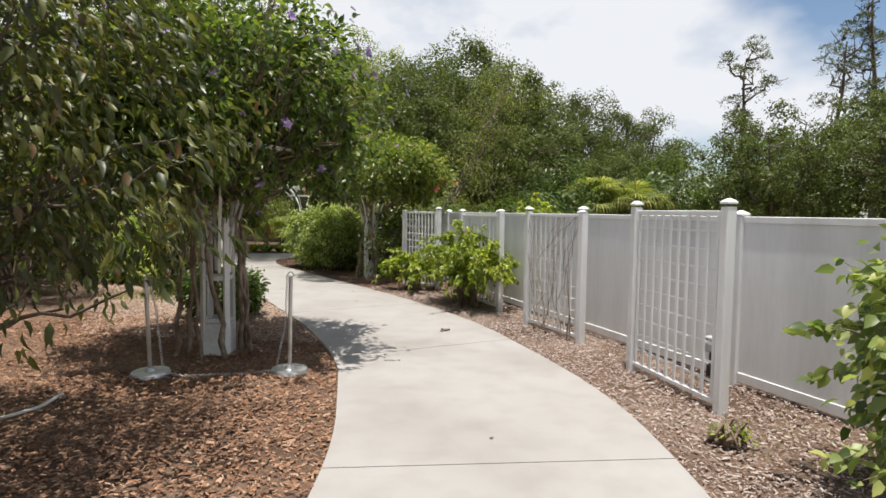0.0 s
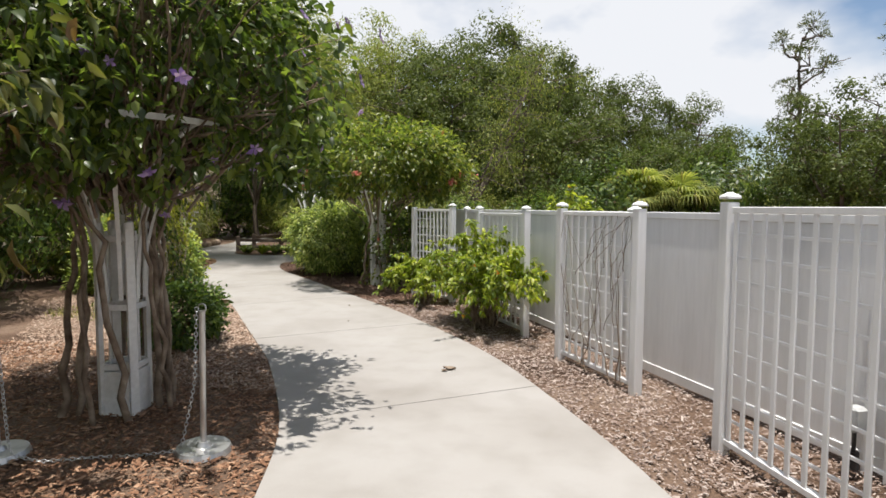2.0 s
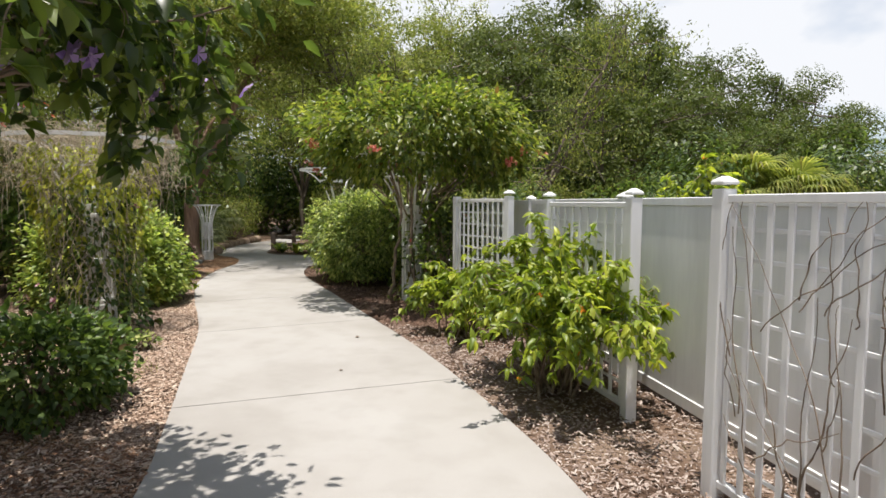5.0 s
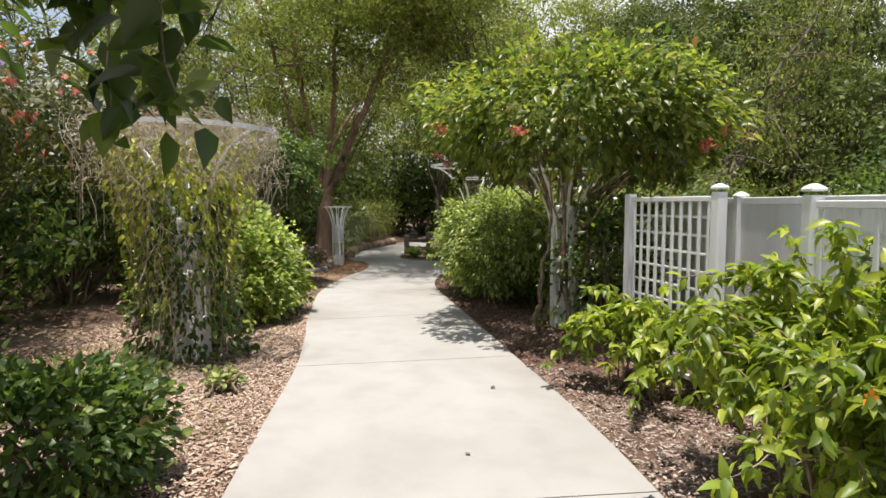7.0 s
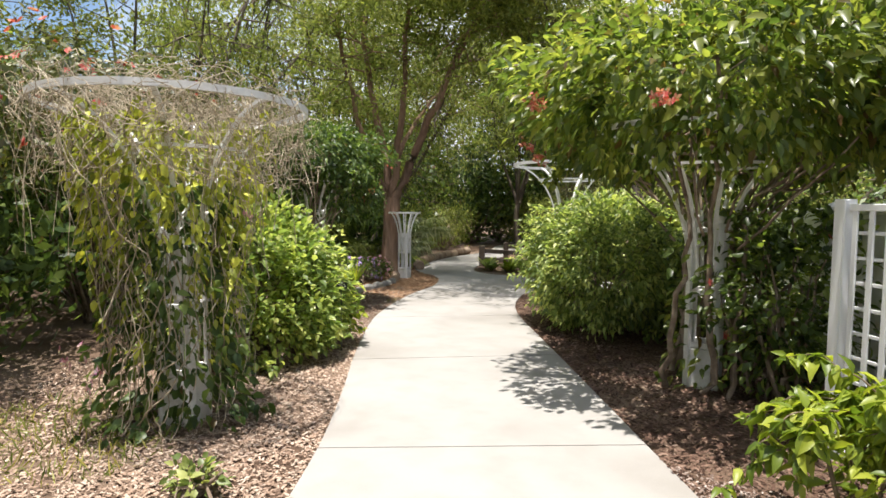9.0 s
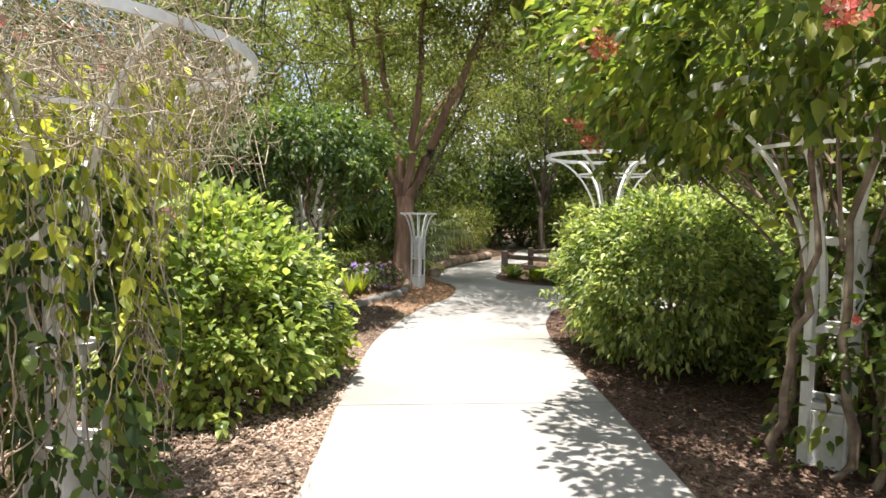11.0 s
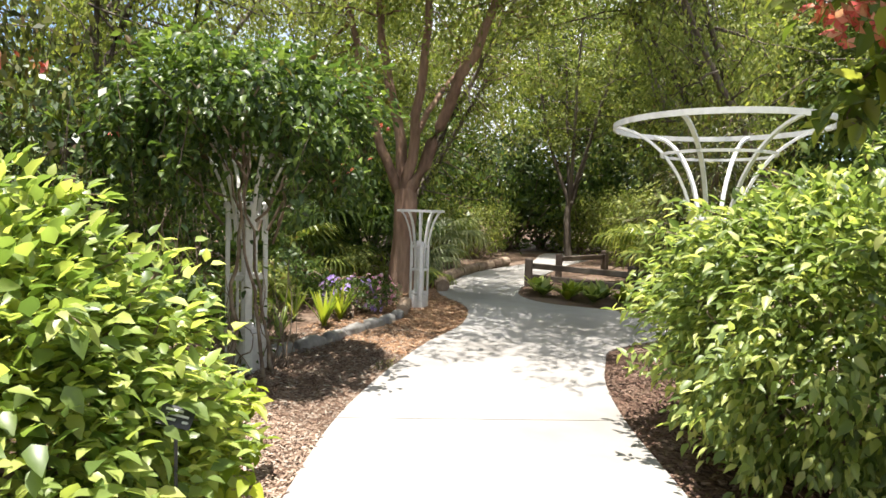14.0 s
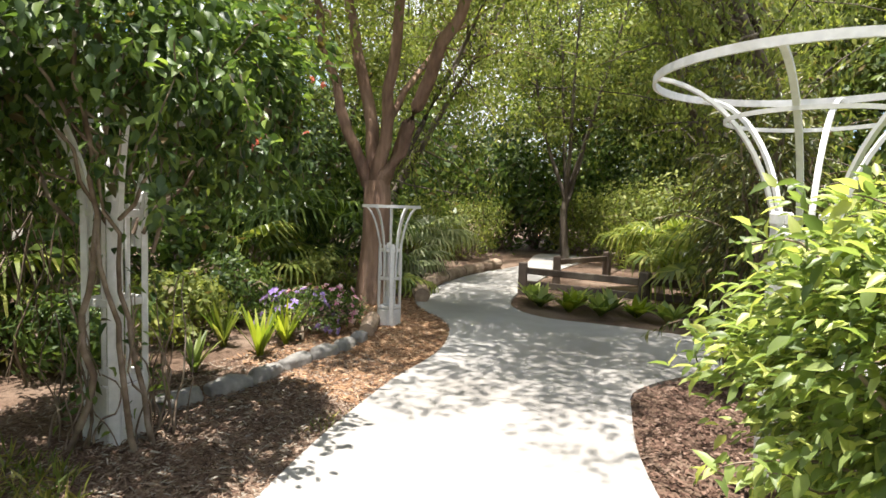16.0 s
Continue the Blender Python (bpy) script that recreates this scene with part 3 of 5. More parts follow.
funnel_trellis(*CAGE, 10, "short white funnel trellis beside the tree", ring_z=1.40, ring_r=0.34, col_h=0.98, col_r=0.125, ribs=10, skirt=0.2, scale=0.8)


# ---- shrubs and vines ----
def shrub(name, x, y, label, category, mat, radii, zc, clumps, per, spread, size, seed, ratio=0.45, droop=0.3, shell=0.6, flower=None, low=-0.75,
          sprays=0, spray_len=0.5, amount=0.28, turn=0.0, simple=False, up=0.7):
    rng = np.random.default_rng(seed)
    ob = thing(name, pose(x, y, 0, 0, 0, turn), label, category)
    pts, ways = mound(rng, (0, 0, zc), radii, clumps, seed, shell, amount, low)
    keep = pts[:, 2] > 0.06
    pts, ways = pts[keep], ways[keep]
    tubes = Tubes()
    inner = pts[rng.choice(len(pts), min(26, len(pts)), replace=False)]
    shoots(tubes, rng, np.array((0, 0, -0.02)), inner, 0.022, 0.006)
    p, w = clumped(rng, pts, ways, per, spread)
    for _ in range(sprays):
        i = rng.integers(len(pts))
        tip = pts[i] + unit(ways[i] * (1, 1, 0.3) + (0, 0, 0.25)) * spray_len * rng.uniform(0.6, 1.2)
        line = wander(rng, pts[i] * (0.8, 0.8, 1), tip, 10, 0.02)
        line[:, 2] -= np.linspace(0, 1, 10) ** 2 * spray_len * 0.25
        tubes.add(line, np.linspace(0.007, 0.002, 10), 4)
        q = np.repeat(line, 3, 0) + rng.normal(0, 0.015, (30, 3))
        p, w = np.concatenate([p, q]), np.concatenate([w, np.repeat(unit(np.gradient(line, axis=0)), 3, 0) + rng.normal(0, 0.6, (30, 3))])
    keep = p[:, 2] > 0.03
    p, w = p[keep], w[keep]
    tubes.done("twig_tangle", TWIG, ob)["kind"] = "stuff"
    leaves("foliage", mat, ob, p, w, size, ratio, droop, rng, simple=simple, up=up, facing=simple)
    if flower:
        fmat, count, fsize, petals = flower
        i = rng.choice(len(pts), count)
        flowers_on(ob, fmat, pts[i] + ways[i] * (spread + 0.05), ways[i], fsize, petals, rng)
    return ob


def vine_on(x, y, name, label, mat, seed, top_r, top_z, top_h, clumps, per, spread, size, ratio, droop, column, flower=None, sway=0.3, hang=0.6, shift=(0, 0), stems=5, strands=(0, 0.4), twigs=40, shell=0.3, hollow=0.0, gap=None, thin=None):
    """A climbing plant: twisted stems up the column, a heaped and hanging crown over the ring."""
    rng = np.random.default_rng(seed)
    ob = thing(name, pose(x, y, 0), label, "climbing plant")
    tubes = Tubes()
    for k in range(stems):
        a = rng.uniform(0, 6.28)
        r = rng.uniform(0.25, 0.42)
        z = np.linspace(-0.02, top_z, 16)
        twist = a + rng.uniform(-1.4, 1.4) * z / top_z
        rr = np.where(z < 1.3, r - 0.05 * z, 0.24 + (top_r * 0.75) * np.clip((z - 1.3) / (top_z - 1.3), 0, 1) ** 1.6)
        line = np.stack([np.cos(twist) * rr, np.sin(twist) * rr, z], -1) + rng.normal(0, 0.02, (16, 3))
        stem = Tubes()
        stem.add(line, np.linspace(0.028, 0.010, 16) * rng.uniform(0.6, 1.2), 6)
        stem.done("stem", TWIG, ob)
    pts, ways = mound(rng, (*shift, top_z), (top_r, top_r, top_h), clumps, seed, shell, sway, -0.97)
    keep = (pts[:, 2] > top_z + 0.1) | (np.hypot(pts[:, 0] - shift[0], pts[:, 1] - shift[1]) > hollow * top_r)
    pts, ways = pts[keep], ways[keep]
    if thin:
        off = np.abs((np.arctan2(pts[:, 1], pts[:, 0]) - thin[0] + np.pi) % (2 * np.pi) - np.pi)
        keep = (off > thin[1]) | (rng.uniform(0, 1, len(pts)) > thin[2])
        pts, ways = pts[keep], ways[keep]
    if gap:
        off = np.abs((np.arctan2(pts[:, 1], pts[:, 0]) - gap[0] + np.pi) % (2 * np.pi) - np.pi)
        keep = (off > gap[1]) | (pts[:, 2] > top_z + gap[2])
        pts, ways = pts[keep], ways[keep]
    low = pts[:, 2] < top_z
    pts[low, 2] = top_z - (top_z - pts[low, 2]) * hang
    for q in pts[rng.choice(len(pts), twigs)]:
        b = np.array((q[0] * 0.25, q[1] * 0.25, top_z - rng.uniform(0.4, 1.2)))
        tubes.add(wander(rng, b, q, 8, 0.05), np.linspace(0.013, 0.004, 8), 5)
    extra_p, extra_w = [], []
    for _ in range(strands[0]):
        a, r = rng.uniform(0, 6.28), top_r * rng.uniform(0.6, 1.0)
        if gap and abs((a - gap[0] + math.pi) % (2 * math.pi) - math.pi) < gap[1]:
            continue
        q = np.array((math.cos(a) * r + shift[0], math.sin(a) * r + shift[1], top_z - rng.uniform(0.0, 0.5) * top_h))
        ln = strands[1] * rng.uniform(0.5, 1.3)
        line = wander(rng, q, q + np.array((rng.normal(0, 0.08), rng.normal(0, 0.08), -ln - 0.3 * top_h)), 14, 0.02)
        tubes.add(line, np.linspace(0.005, 0.002, 14), 4)
        extra_p.append(np.repeat(line, 5, 0) + rng.normal(0, 0.03, (70, 3)))
        extra_w.append(rng.normal(0, 0.7, (70, 3)) - (0, 0, 0.3))
    tubes.done("twig_tangle", TWIG, ob)["kind"] = "stuff"
    p, w = clumped(rng, pts, ways, per, spread)
    if extra_p:
        p, w = np.concatenate([p, *extra_p]), np.concatenate([w, *extra_w])
    if column:
        n, rad = column
        a, z = rng.uniform(0, 6.28, n), rng.uniform(0.05, top_z, n)
        r = rad * (0.75 + 0.4 * rng.uniform(0, 1, n)) * (1 + 0.25 * np.sin(z * 5 + a * 2))
        q = np.stack([np.cos(a) * r, np.sin(a) * r, z], -1)
        p = np.concatenate([p, q])
        w = np.concatenate([w, np.stack([np.cos(a), np.sin(a), -0.2 * np.ones(n)], -1)])
    leaves("foliage", mat, ob, p, w, size, ratio, droop, rng, up=1.25)
    if flower:
        fmat, count, fsize, petals, cluster = flower
        far = np.linalg.norm((pts - (*shift, top_z)) / (top_r, top_r, top_h), axis=1) / lumpy(ways, seed, sway)
        outer = np.argsort(-far)[:len(pts) // 3]
        if cluster > 3:
            outer = outer[pts[outer, 2] < top_z - 0.1 * top_h]
        i = rng.choice(outer, count)
        q, d = np.repeat(pts[i] + ways[i] * (spread * 1.8 + 0.07), cluster, 0), np.repeat(ways[i], cluster, 0)
        if cluster > 1:
            q, d = q + rng.normal(0, 0.036, q.shape), unit(d + rng.normal(0, 0.6, d.shape))
        flowers_on(ob, fmat, q, d, fsize, petals, rng)
    return ob


vine_on(*T1, "flowering_vine", "dark glossy vine with purple flowers heaped on a trellis", L_DARK, 11, 1.66, 2.78, 1.15, 560, 26, 0.115, 0.098, 0.5, 0.45,
        None, (F_PURPLE, 220, 0.05, 5, 1), 0.42, 1.0, (-0.05, 0.1), 13, (80, 0.3), 760, 0.3, 0.12)
vine_on(*T3, "red_flowered_creeper", "lush green creeper with drooping red flower clusters", L_CREEPER, 13, 1.72, 2.40, 0.86, 740, 27, 0.11, 0.112, 0.44, 0.5,
        (360, 0.27), (F_RED, 22, 0.028, 5, 12), 0.24, 0.62, (0.08, -0.05), 9, (24, 0.12), 44, 0.55, 0.4, None, (-2.0, 0.85, 0.45))
vine_on(*T4, "ivy_vine", "dense dark ivy hanging over a white trellis", L_IVY, 14, 1.12, 2.26, 0.46, 340, 28, 0.10, 0.08, 0.5, 0.55,
        (240, 0.25), (F_RED, 8, 0.022, 5, 5), 0.32, 1.2, (0.0, 0.0), 3, (110, 0.5), 24, 0.4, 0.3, (-0.6, 0.32, -0.34))


def dying_vine():
    rng = np.random.default_rng(12)
    ob = thing("dying_vine", pose(*T2, 0), "tangled half-dead vine with yellowing leaves and grey runners", "climbing plant")
    tubes = Tubes()
    for _ in range(460):
        a, r = rng.uniform(0, 6.28), 0.93 * rng.uniform(0.15, 1.02) ** 0.6
        z = 2.18 + rng.uniform(-0.04, 0.10)
        q = np.array((math.cos(a) * r, math.sin(a) * r, z))
        a2 = a + rng.normal(0, 0.5)
        drop = 0.05 + 0.75 * rng.uniform(0, 1) ** 1.8 * (1.2 + 0.5 * math.sin(a * 3 + 1))
        b = np.array((math.cos(a2) * r * 0.98, math.sin(a2) * r * 0.98, z - drop))
        line = wander(rng, q, b, 9, 0.045)
        line[1:-1, 2] += 0.05
        tubes.add(line, rng.uniform(0.0013, 0.003), 3)
    for _ in range(240):
        a, r, z = rng.uniform(0, 6.28), rng.uniform(0.55, 0.97), 2.27 - 0.5 * rng.uniform(0, 1) ** 1.7
        turn = rng.uniform(0.3, 0.9)
        t = np.linspace(0, 1, 12)
        line = np.stack([np.cos(a + turn * t) * r, np.sin(a + turn * t) * r, z - 0.12 * np.sin(t * 3.1) - 0.1 * t], -1) + rng.normal(0, 0.02, (12, 3))
        tubes.add(line, rng.uniform(0.0015, 0.003), 3)
    hang_p, hang_w = [], []
    for k in range(92):
        a, r = rng.uniform(0, 6.28), rng.uniform(0.15, 0.46) if k < 58 else rng.uniform(0.35, 0.6)
        q = np.array((math.cos(a) * r * 1.25, math.sin(a) * r * 1.25, 2.15))
        e = np.array((math.cos(a) * r, math.sin(a) * r, rng.uniform(0.25, 1.5) if k < 58 else rng.uniform(0.9, 1.9)))
        line = wander(rng, q, e, 24, 0.03)
        tubes.add(line, rng.uniform(0.002, 0.004), 4)
        if k % 5 < 3:
            hang_p.append(np.repeat(line[2:], 2, 0) + rng.normal(0, 0.022, (44, 3)))
            hang_w.append(np.tile((math.cos(a), math.sin(a), -0.8), (44, 1)) + rng.normal(0, 0.4, (44, 3)))
    for _ in range(90):
        a, z = rng.uniform(0, 6.28), rng.uniform(0.7, 1.7)
        b = a + rng.normal(0, 0.5)
        line = wander(rng, (math.cos(a) * 0.4, math.sin(a) * 0.4, z), (math.cos(b) * 0.46, math.sin(b) * 0.46, max(0.02, z - rng.uniform(0.5, 1.3))), 18, 0.03)
        tubes.add(line, rng.uniform(0.002, 0.0045), 4)
    tubes.done("runner_tangle", DEAD, ob, "grey dead vine runners")["kind"] = "stuff"
    leaves("yellow_foliage", L_YELLOW, ob, np.concatenate(hang_p), np.concatenate(hang_w), 0.078, 0.5, 0.8, rng)
    n = 1800
    a, z = rng.uniform(0, 6.28, n), rng.uniform(0.03, 1.65, n)
    r = 0.34 * (0.65 + 0.5 * rng.uniform(0, 1, n)) * (1 + 0.35 * np.sin(a * 3 + z * 3)) * (1.25 - 0.25 * z)
    p = np.stack([np.cos(a) * r, np.sin(a) * r, z], -1)
    leaves("green_foliage", L_IVY, ob, p, np.stack([np.cos(a), np.sin(a), -0.4 + 0 * a], -1), 0.09, 0.55, 0.6, rng)
    i = rng.choice(n, 7)
    q = np.repeat(p[i] * (1.3, 1.3, 0.75) + (0, 0, 0.35), 8, 0)
    flowers_on(ob, F_PINK, q + rng.normal(0, 0.045, q.shape), unit(np.repeat(p[i] * (1, 1, 0), 8, 0) + rng.normal(0, 0.15, q.shape)), 0.035, 5, rng)


dying_vine()

def arching_shrub(x, y, label, mat, reach, height, count, size, seed, turn=0.0, flowers=12):
    """Long shoots arching out of one root, with whorls of hanging leaves along their outer part."""
    rng = np.random.default_rng(seed)
    ob = thing("flowering_shrub", pose(x, y, 0, 0, 0, turn), label, "shrub")
    tubes, p, w, heads = Tubes(), [], [], []

    def shoot(a, b, lift, sag, r0, start, knots):
        line = wander(rng, a, b, 16, 0.012)
        t = np.linspace(0, 1, 16)
        line[:, 2] += lift * np.sin(np.pi * t) - sag * t ** 3
        tubes.add(line, np.linspace(r0, 0.002, 16), 5)
        way = unit(np.gradient(line, axis=0))
        for u in np.linspace(start, 1.0, knots):
            q = np.array([np.interp(u, t, line[:, k]) for k in range(3)])
            d = way[min(15, int(u * 15))]
            k = rng.integers(5, 9)
            around = rng.normal(0, 1, (k, 3)) * (1, 1, 0.45)
            p.append(q + rng.normal(0, 0.012, (k, 3)))
            w.append(unit(around) * 1.0 + d * 0.5)
        heads.append((line[-1], way[-1]))
        return line

    for i in range(count):
        a = 2 * math.pi * (i + rng.uniform(0, 1)) / count
        r = rng.uniform(0.25, 1.0) ** 0.7
        root = np.array((rng.normal(0, 0.16), rng.normal(0, 0.12), -0.02))
        tip = np.array((math.cos(a) * r * reach[0], math.sin(a) * r * reach[1], height * (1.0 - 0.36 * r) * rng.uniform(0.6, 1.05)))
        line = shoot(root, tip, 0.30 * r, 0.22 * r, rng.uniform(0.007, 0.014), 0.36, 11)
        for _ in range(3):
            j = rng.integers(6, 14)
            b = line[j] + np.array((math.cos(a), math.sin(a), 0.1)) * rng.uniform(0.05, 0.3) + rng.normal(0, 0.13, 3)
            b[2] = max(b[2], 0.12)
            shoot(line[j], b, 0.05, 0.08, 0.005, 0.3, 5)
    tubes.done("twig_tangle", TWIG, ob)["kind"] = "stuff"
    p, w = np.concatenate(p), np.concatenate(w)
    keep = p[:, 2] > 0.05
    leaves("foliage", mat, ob, p[keep], w[keep], size, 0.42, 0.55, rng, up=1.3, curl=0.2)
    pick = [heads[i] for i in rng.choice(len(heads), flowers, replace=False)]
    flowers_on(ob, F_ORANGE, np.array([q for q, _ in pick]), np.array([d + (0, 0, 0.4) for _, d in pick]), 0.034, 5, rng)
    return ob


# shrubs beside the path
arching_shrub(-1.08, 11.4, "sprawling lime-green shrub with small orange flowers", L_LIME, (1.4, 0.62), 1.6, 66, 0.088, 21, 112, 14)
arching_shrub(0.02, 11.95, "yellow-green shrub with orange flowers growing over the fence", L_LIME, (0.95, 0.34), 2.35, 40, 0.10, 22, 116, 12)
shrub("round_bush", -5.2, 16.85, "dense rounded green bush beside the path", "bush", L_BUSH, (1.32, 0.95, 0.87), 0.82, 700, 33, 0.09, 0.08, 23, 0.42, 0.5, 0.6, None, -0.95, 70, 0.3, 0.24, 130, up=1.5)
shrub("shaded_bush", -3.95, 17.0, "green bush crowding behind a trellis column", "bush", L_BUSH, (1.1, 0.95, 0.76), 0.70, 260, 24, 0.10, 0.088, 34, 0.45, 0.2, 0.6, None, -0.95, 20, 0.3, 0.2)
arching_shrub(-2.2, 12.95, "young lime-green shrub with arching shoots beside a trellis post", L_LIME, (0.55, 0.5), 0.9, 16, 0.10, 36, 0, 4)
shrub("vine_undergrowth", -3.0, 15.0, "dark climbing undergrowth at the trellis foot", "shrub", L_DARK, (0.48, 0.5, 0.8), 0.75, 110, 18, 0.11, 0.09, 35, 0.5, 0.3, 0.4, (F_RED, 4, 0.04, 6), -0.95, 14, 0.35, 0.3)
shrub("pale_bush", -7.64, 13.3, "leafy pale green bush spilling towards the path", "bush", L_PALE, (1.02, 0.86, 1.05), 0.46, 480, 34, 0.095, 0.085, 24, 0.55, 0.15, 0.7, None, -0.4, 50, 0.26, 0.22, up=1.7)
shrub("trailing_vine", -7.42, 14.1, "yellow-green vine trailing from the bush onto mulch", "climbing plant", L_LIME, (0.4, 0.28, 0.26), 0.26, 50, 12, 0.07, 0.085, 37, 0.6, 0.1, 0.4, None, -0.6, 18, 0.28, 0.3, up=1.6)
shrub("low_shrub", -4.47, 9.68, "low dark green shrub with a few pink flowers in mulch", "shrub", L_IVY, (0.58, 0.52, 0.36), 0.32, 190, 24, 0.07, 0.07, 25, 0.55, 0.2, 0.6, (F_PINK, 3, 0.035, 5), -0.8, 10, 0.2, 0.2)
shrub("small_plant", -5.15, 11.3, "small broad-leaved seedling in the mulch", "plant", L_BUSH, (0.12, 0.11, 0.09), 0.09, 18, 6, 0.03, 0.062, 26, 0.6, -0.2, 0.3, None, -0.3)
shrub("small_plant", 1.15, 5.75, "small weed sprouting in the wood chips", "plant", L_LIME, (0.12, 0.12, 0.07), 0.06, 20, 6, 0.03, 0.05, 27, 0.4, 0.0, 0.3, None, -0.2)
shrub("tall_shrub", 2.02, 4.93, "tall leafy shrub with heart-shaped leaves by the fence", "shrub", L_BUSH, (0.44, 0.5, 1.0), 0.95, 300, 10, 0.09, 0.095, 28, 0.62, 0.6, 0.35, None, -0.95, 22, 0.5, 0.3)


def overhanging_tree():
    rng = np.random.default_rng(31)
    ob = thing("overhanging_tree", pose(-3.8, 4.75, 0), "multi-stemmed tree with drooping olive leaves over mulch", "tree")
    tubes = Tubes()
    pts, ways = mound(rng, (0.05, 0.0, 2.2), (1.6, 1.5, 1.65), 360, 31, 0.35, 0.4, -0.85)
    for k in range(5):
        top = np.array((rng.normal(-0.4, 0.4), rng.normal(0.35, 0.35), 2.6))
        tubes.add(wander(rng, (rng.normal(0, 0.07), rng.normal(0, 0.07), -0.02), top, 10, 0.07), np.linspace(0.06, 0.02, 10), 7)
    for q in pts[::6]:
        tubes.add(wander(rng, q * (0.3, 0.3, 0.75), q, 7, 0.05), np.linspace(0.014, 0.004, 7), 4)
    tubes.done("trunk", BARK, ob)
    p, w = clumped(rng, pts, ways, 24, 0.12)
    leaves("foliage", L_OLIVE, ob, p, w, 0.105, 0.34, 0.9, rng, up=1.0, curl=0.25)


overhanging_tree()


# ---- trees ----
def tree_parts(rng, height, spread, trunk_r, fork, limbs, lean=0.1):
    """Trunk and limbs, twice forked; returns the tubes and the twig tips."""
    tubes, tips = Tubes(), []
    base = wander(rng, (0, 0, -0.1), (rng.normal(0, lean), rng.normal(0, lean), fork), 7, 0.03)
    tubes.add(base, np.linspace(trunk_r * 1.25, trunk_r * 0.85, 7), 9)
    for k in range(limbs):
        a = 2 * math.pi * (k + rng.uniform(-0.25, 0.25)) / limbs
        r = spread * rng.uniform(0.35, 0.8)
        end = np.array((math.cos(a) * r, math.sin(a) * r, height * rng.uniform(0.68, 0.95)))
        limb = wander(rng, base[-1] - (0, 0, rng.uniform(0, fork * 0.15)), end, 10, 0.05 * height / 6)
        tubes.add(limb, np.linspace(trunk_r * 0.6, trunk_r * 0.12, 10), 7)
        for j in range(3, 10):
            for _ in range(2):
                b = limb[j] + np.array((rng.normal(0, spread * 0.33), rng.normal(0, spread * 0.33), rng.uniform(-0.04, 0.12) * height))
                br = wander(rng, limb[j], b, 6, 0.04)
                tubes.add(br, np.linspace(trunk_r * 0.16, trunk_r * 0.04, 6), 4)
                tips += [br[-1], br[3], br[4]]
        tips += [limb[-1], limb[-2]]
    return tubes, np.array(tips)


def tree(name, label, seed, height, spread, trunk_r, fork, limbs, leaf_mat, bark, per, cluster, size, ratio=0.5, extra=0, droop=0.2):
    rng = np.random.default_rng(seed)
    ob = thing(name, pose(0, 0, 0), label, "tree")
    tubes, tips = tree_parts(rng, height, spread, trunk_r, fork, limbs)
    tubes.done("trunk", bark, ob)
    if extra:
        q, _ = mound(rng, (0, 0, (height + fork) / 2), (spread, spread, (height - fork) / 2), extra, seed, 0.5, 0.22)
        tips = np.concatenate([tips, q])
    tips = tips[rng.permutation(len(tips))[:len(tips) // 2]]
    p, w = lobes(rng, tips, cluster, per, 1.15)
    leaves("crown", leaf_mat, ob, p, w, size, ratio, droop, rng, simple=True, facing=True)
    return ob


def scatter(ob, spots):
    ob.matrix_basis = pose(spots[0][0], spots[0][1], 0, 0, 0, spots[0][2]) @ Matrix.Scale(spots[0][3], 4)
    for x, y, turn, s in spots[1:]:
        c = copy_thing(ob, pose(x, y, 0, 0, 0, turn))
        c.scale = (s, s, s)


# oaks beyond the fence
scatter(tree("oak_tree", "broad live oak with dense dark green crown", 41, 11.0, 5.2, 0.32, 2.0, 7, L_OAK, BARK, 150, 0.82, 0.2, 0.5, 150),
        [(-3.5, 34, 0, 0.95), (-10.5, 34, 130, 0.82), (2.2, 41, 200, 0.85), (-17, 38, 75, 1.0), (6.5, 38, 300, 0.68), (-4.4, 28.6, 240, 0.72), (-0.9, 30.2, 20, 0.74)])
scatter(tree("broadleaf_tree", "mid-height broadleaf tree beyond the fence", 42, 7.0, 3.4, 0.2, 1.0, 6, L_OAK, BARK, 80, 0.62, 0.19, 0.5, 130),
        [(9.5, 25, 0, 0.66), (13.0, 23.5, 80, 0.72), (17.0, 21, 160, 0.85), (6.8, 33, 250, 0.7), (12, 30, 30, 0.82), (21, 17, 200, 0.9), (-1.0, 26.5, 310, 0.75), (20, 8, 10, 1.0), (16.5, 28, 60, 1.0), (3.5, 30, 140, 0.62)])
# the woods round the end of the path and to the west
scatter(tree("slender_tree", "slender woodland tree with several grey stems", 43, 9.5, 3.1, 0.10, 1.6, 5, L_WOOD, BARK, 105, 0.54, 0.135, 0.42, 70),
        [(-16.5, 22.5, 0, 1.0), (-13.8, 29.5, 70, 1.1), (-9.8, 30.5, 140, 1.05), (-19, 28, 30, 1.15), (-16.0, 16.0, 110, 0.95),
         (-17.5, 12.5, 190, 1.0), (-8.8, 5.6, 330, 0.8), (-10.2, 8.6, 60, 0.8), (-15, 6.0, 20, 1.0), (-10.5, 3.0, 95, 0.9), (-8.5, 32.5, 15, 1.1), 
         (-6.5, -7, 40, 1.0), (6.5, -8, 130, 1.0), (-18, 33, 50, 1.1), (-13, 37, 150, 1.2), (-23, 31, 200, 1.1), (-19.5, 22.5, 250, 1.0), (-8.0, 28.6, 320, 0.95)])


def understory(seed, radii, zc, mat, size, clumps=150, per=31):
    return shrub("woodland_shrub", 0, 0, "tall tangled dark green woodland shrub", "shrub", mat, radii, zc, clumps, per, 0.19, size, seed, 0.42, 0.3, 0.5, None, -0.9, 12, 0.6, 0.45, simple=True)


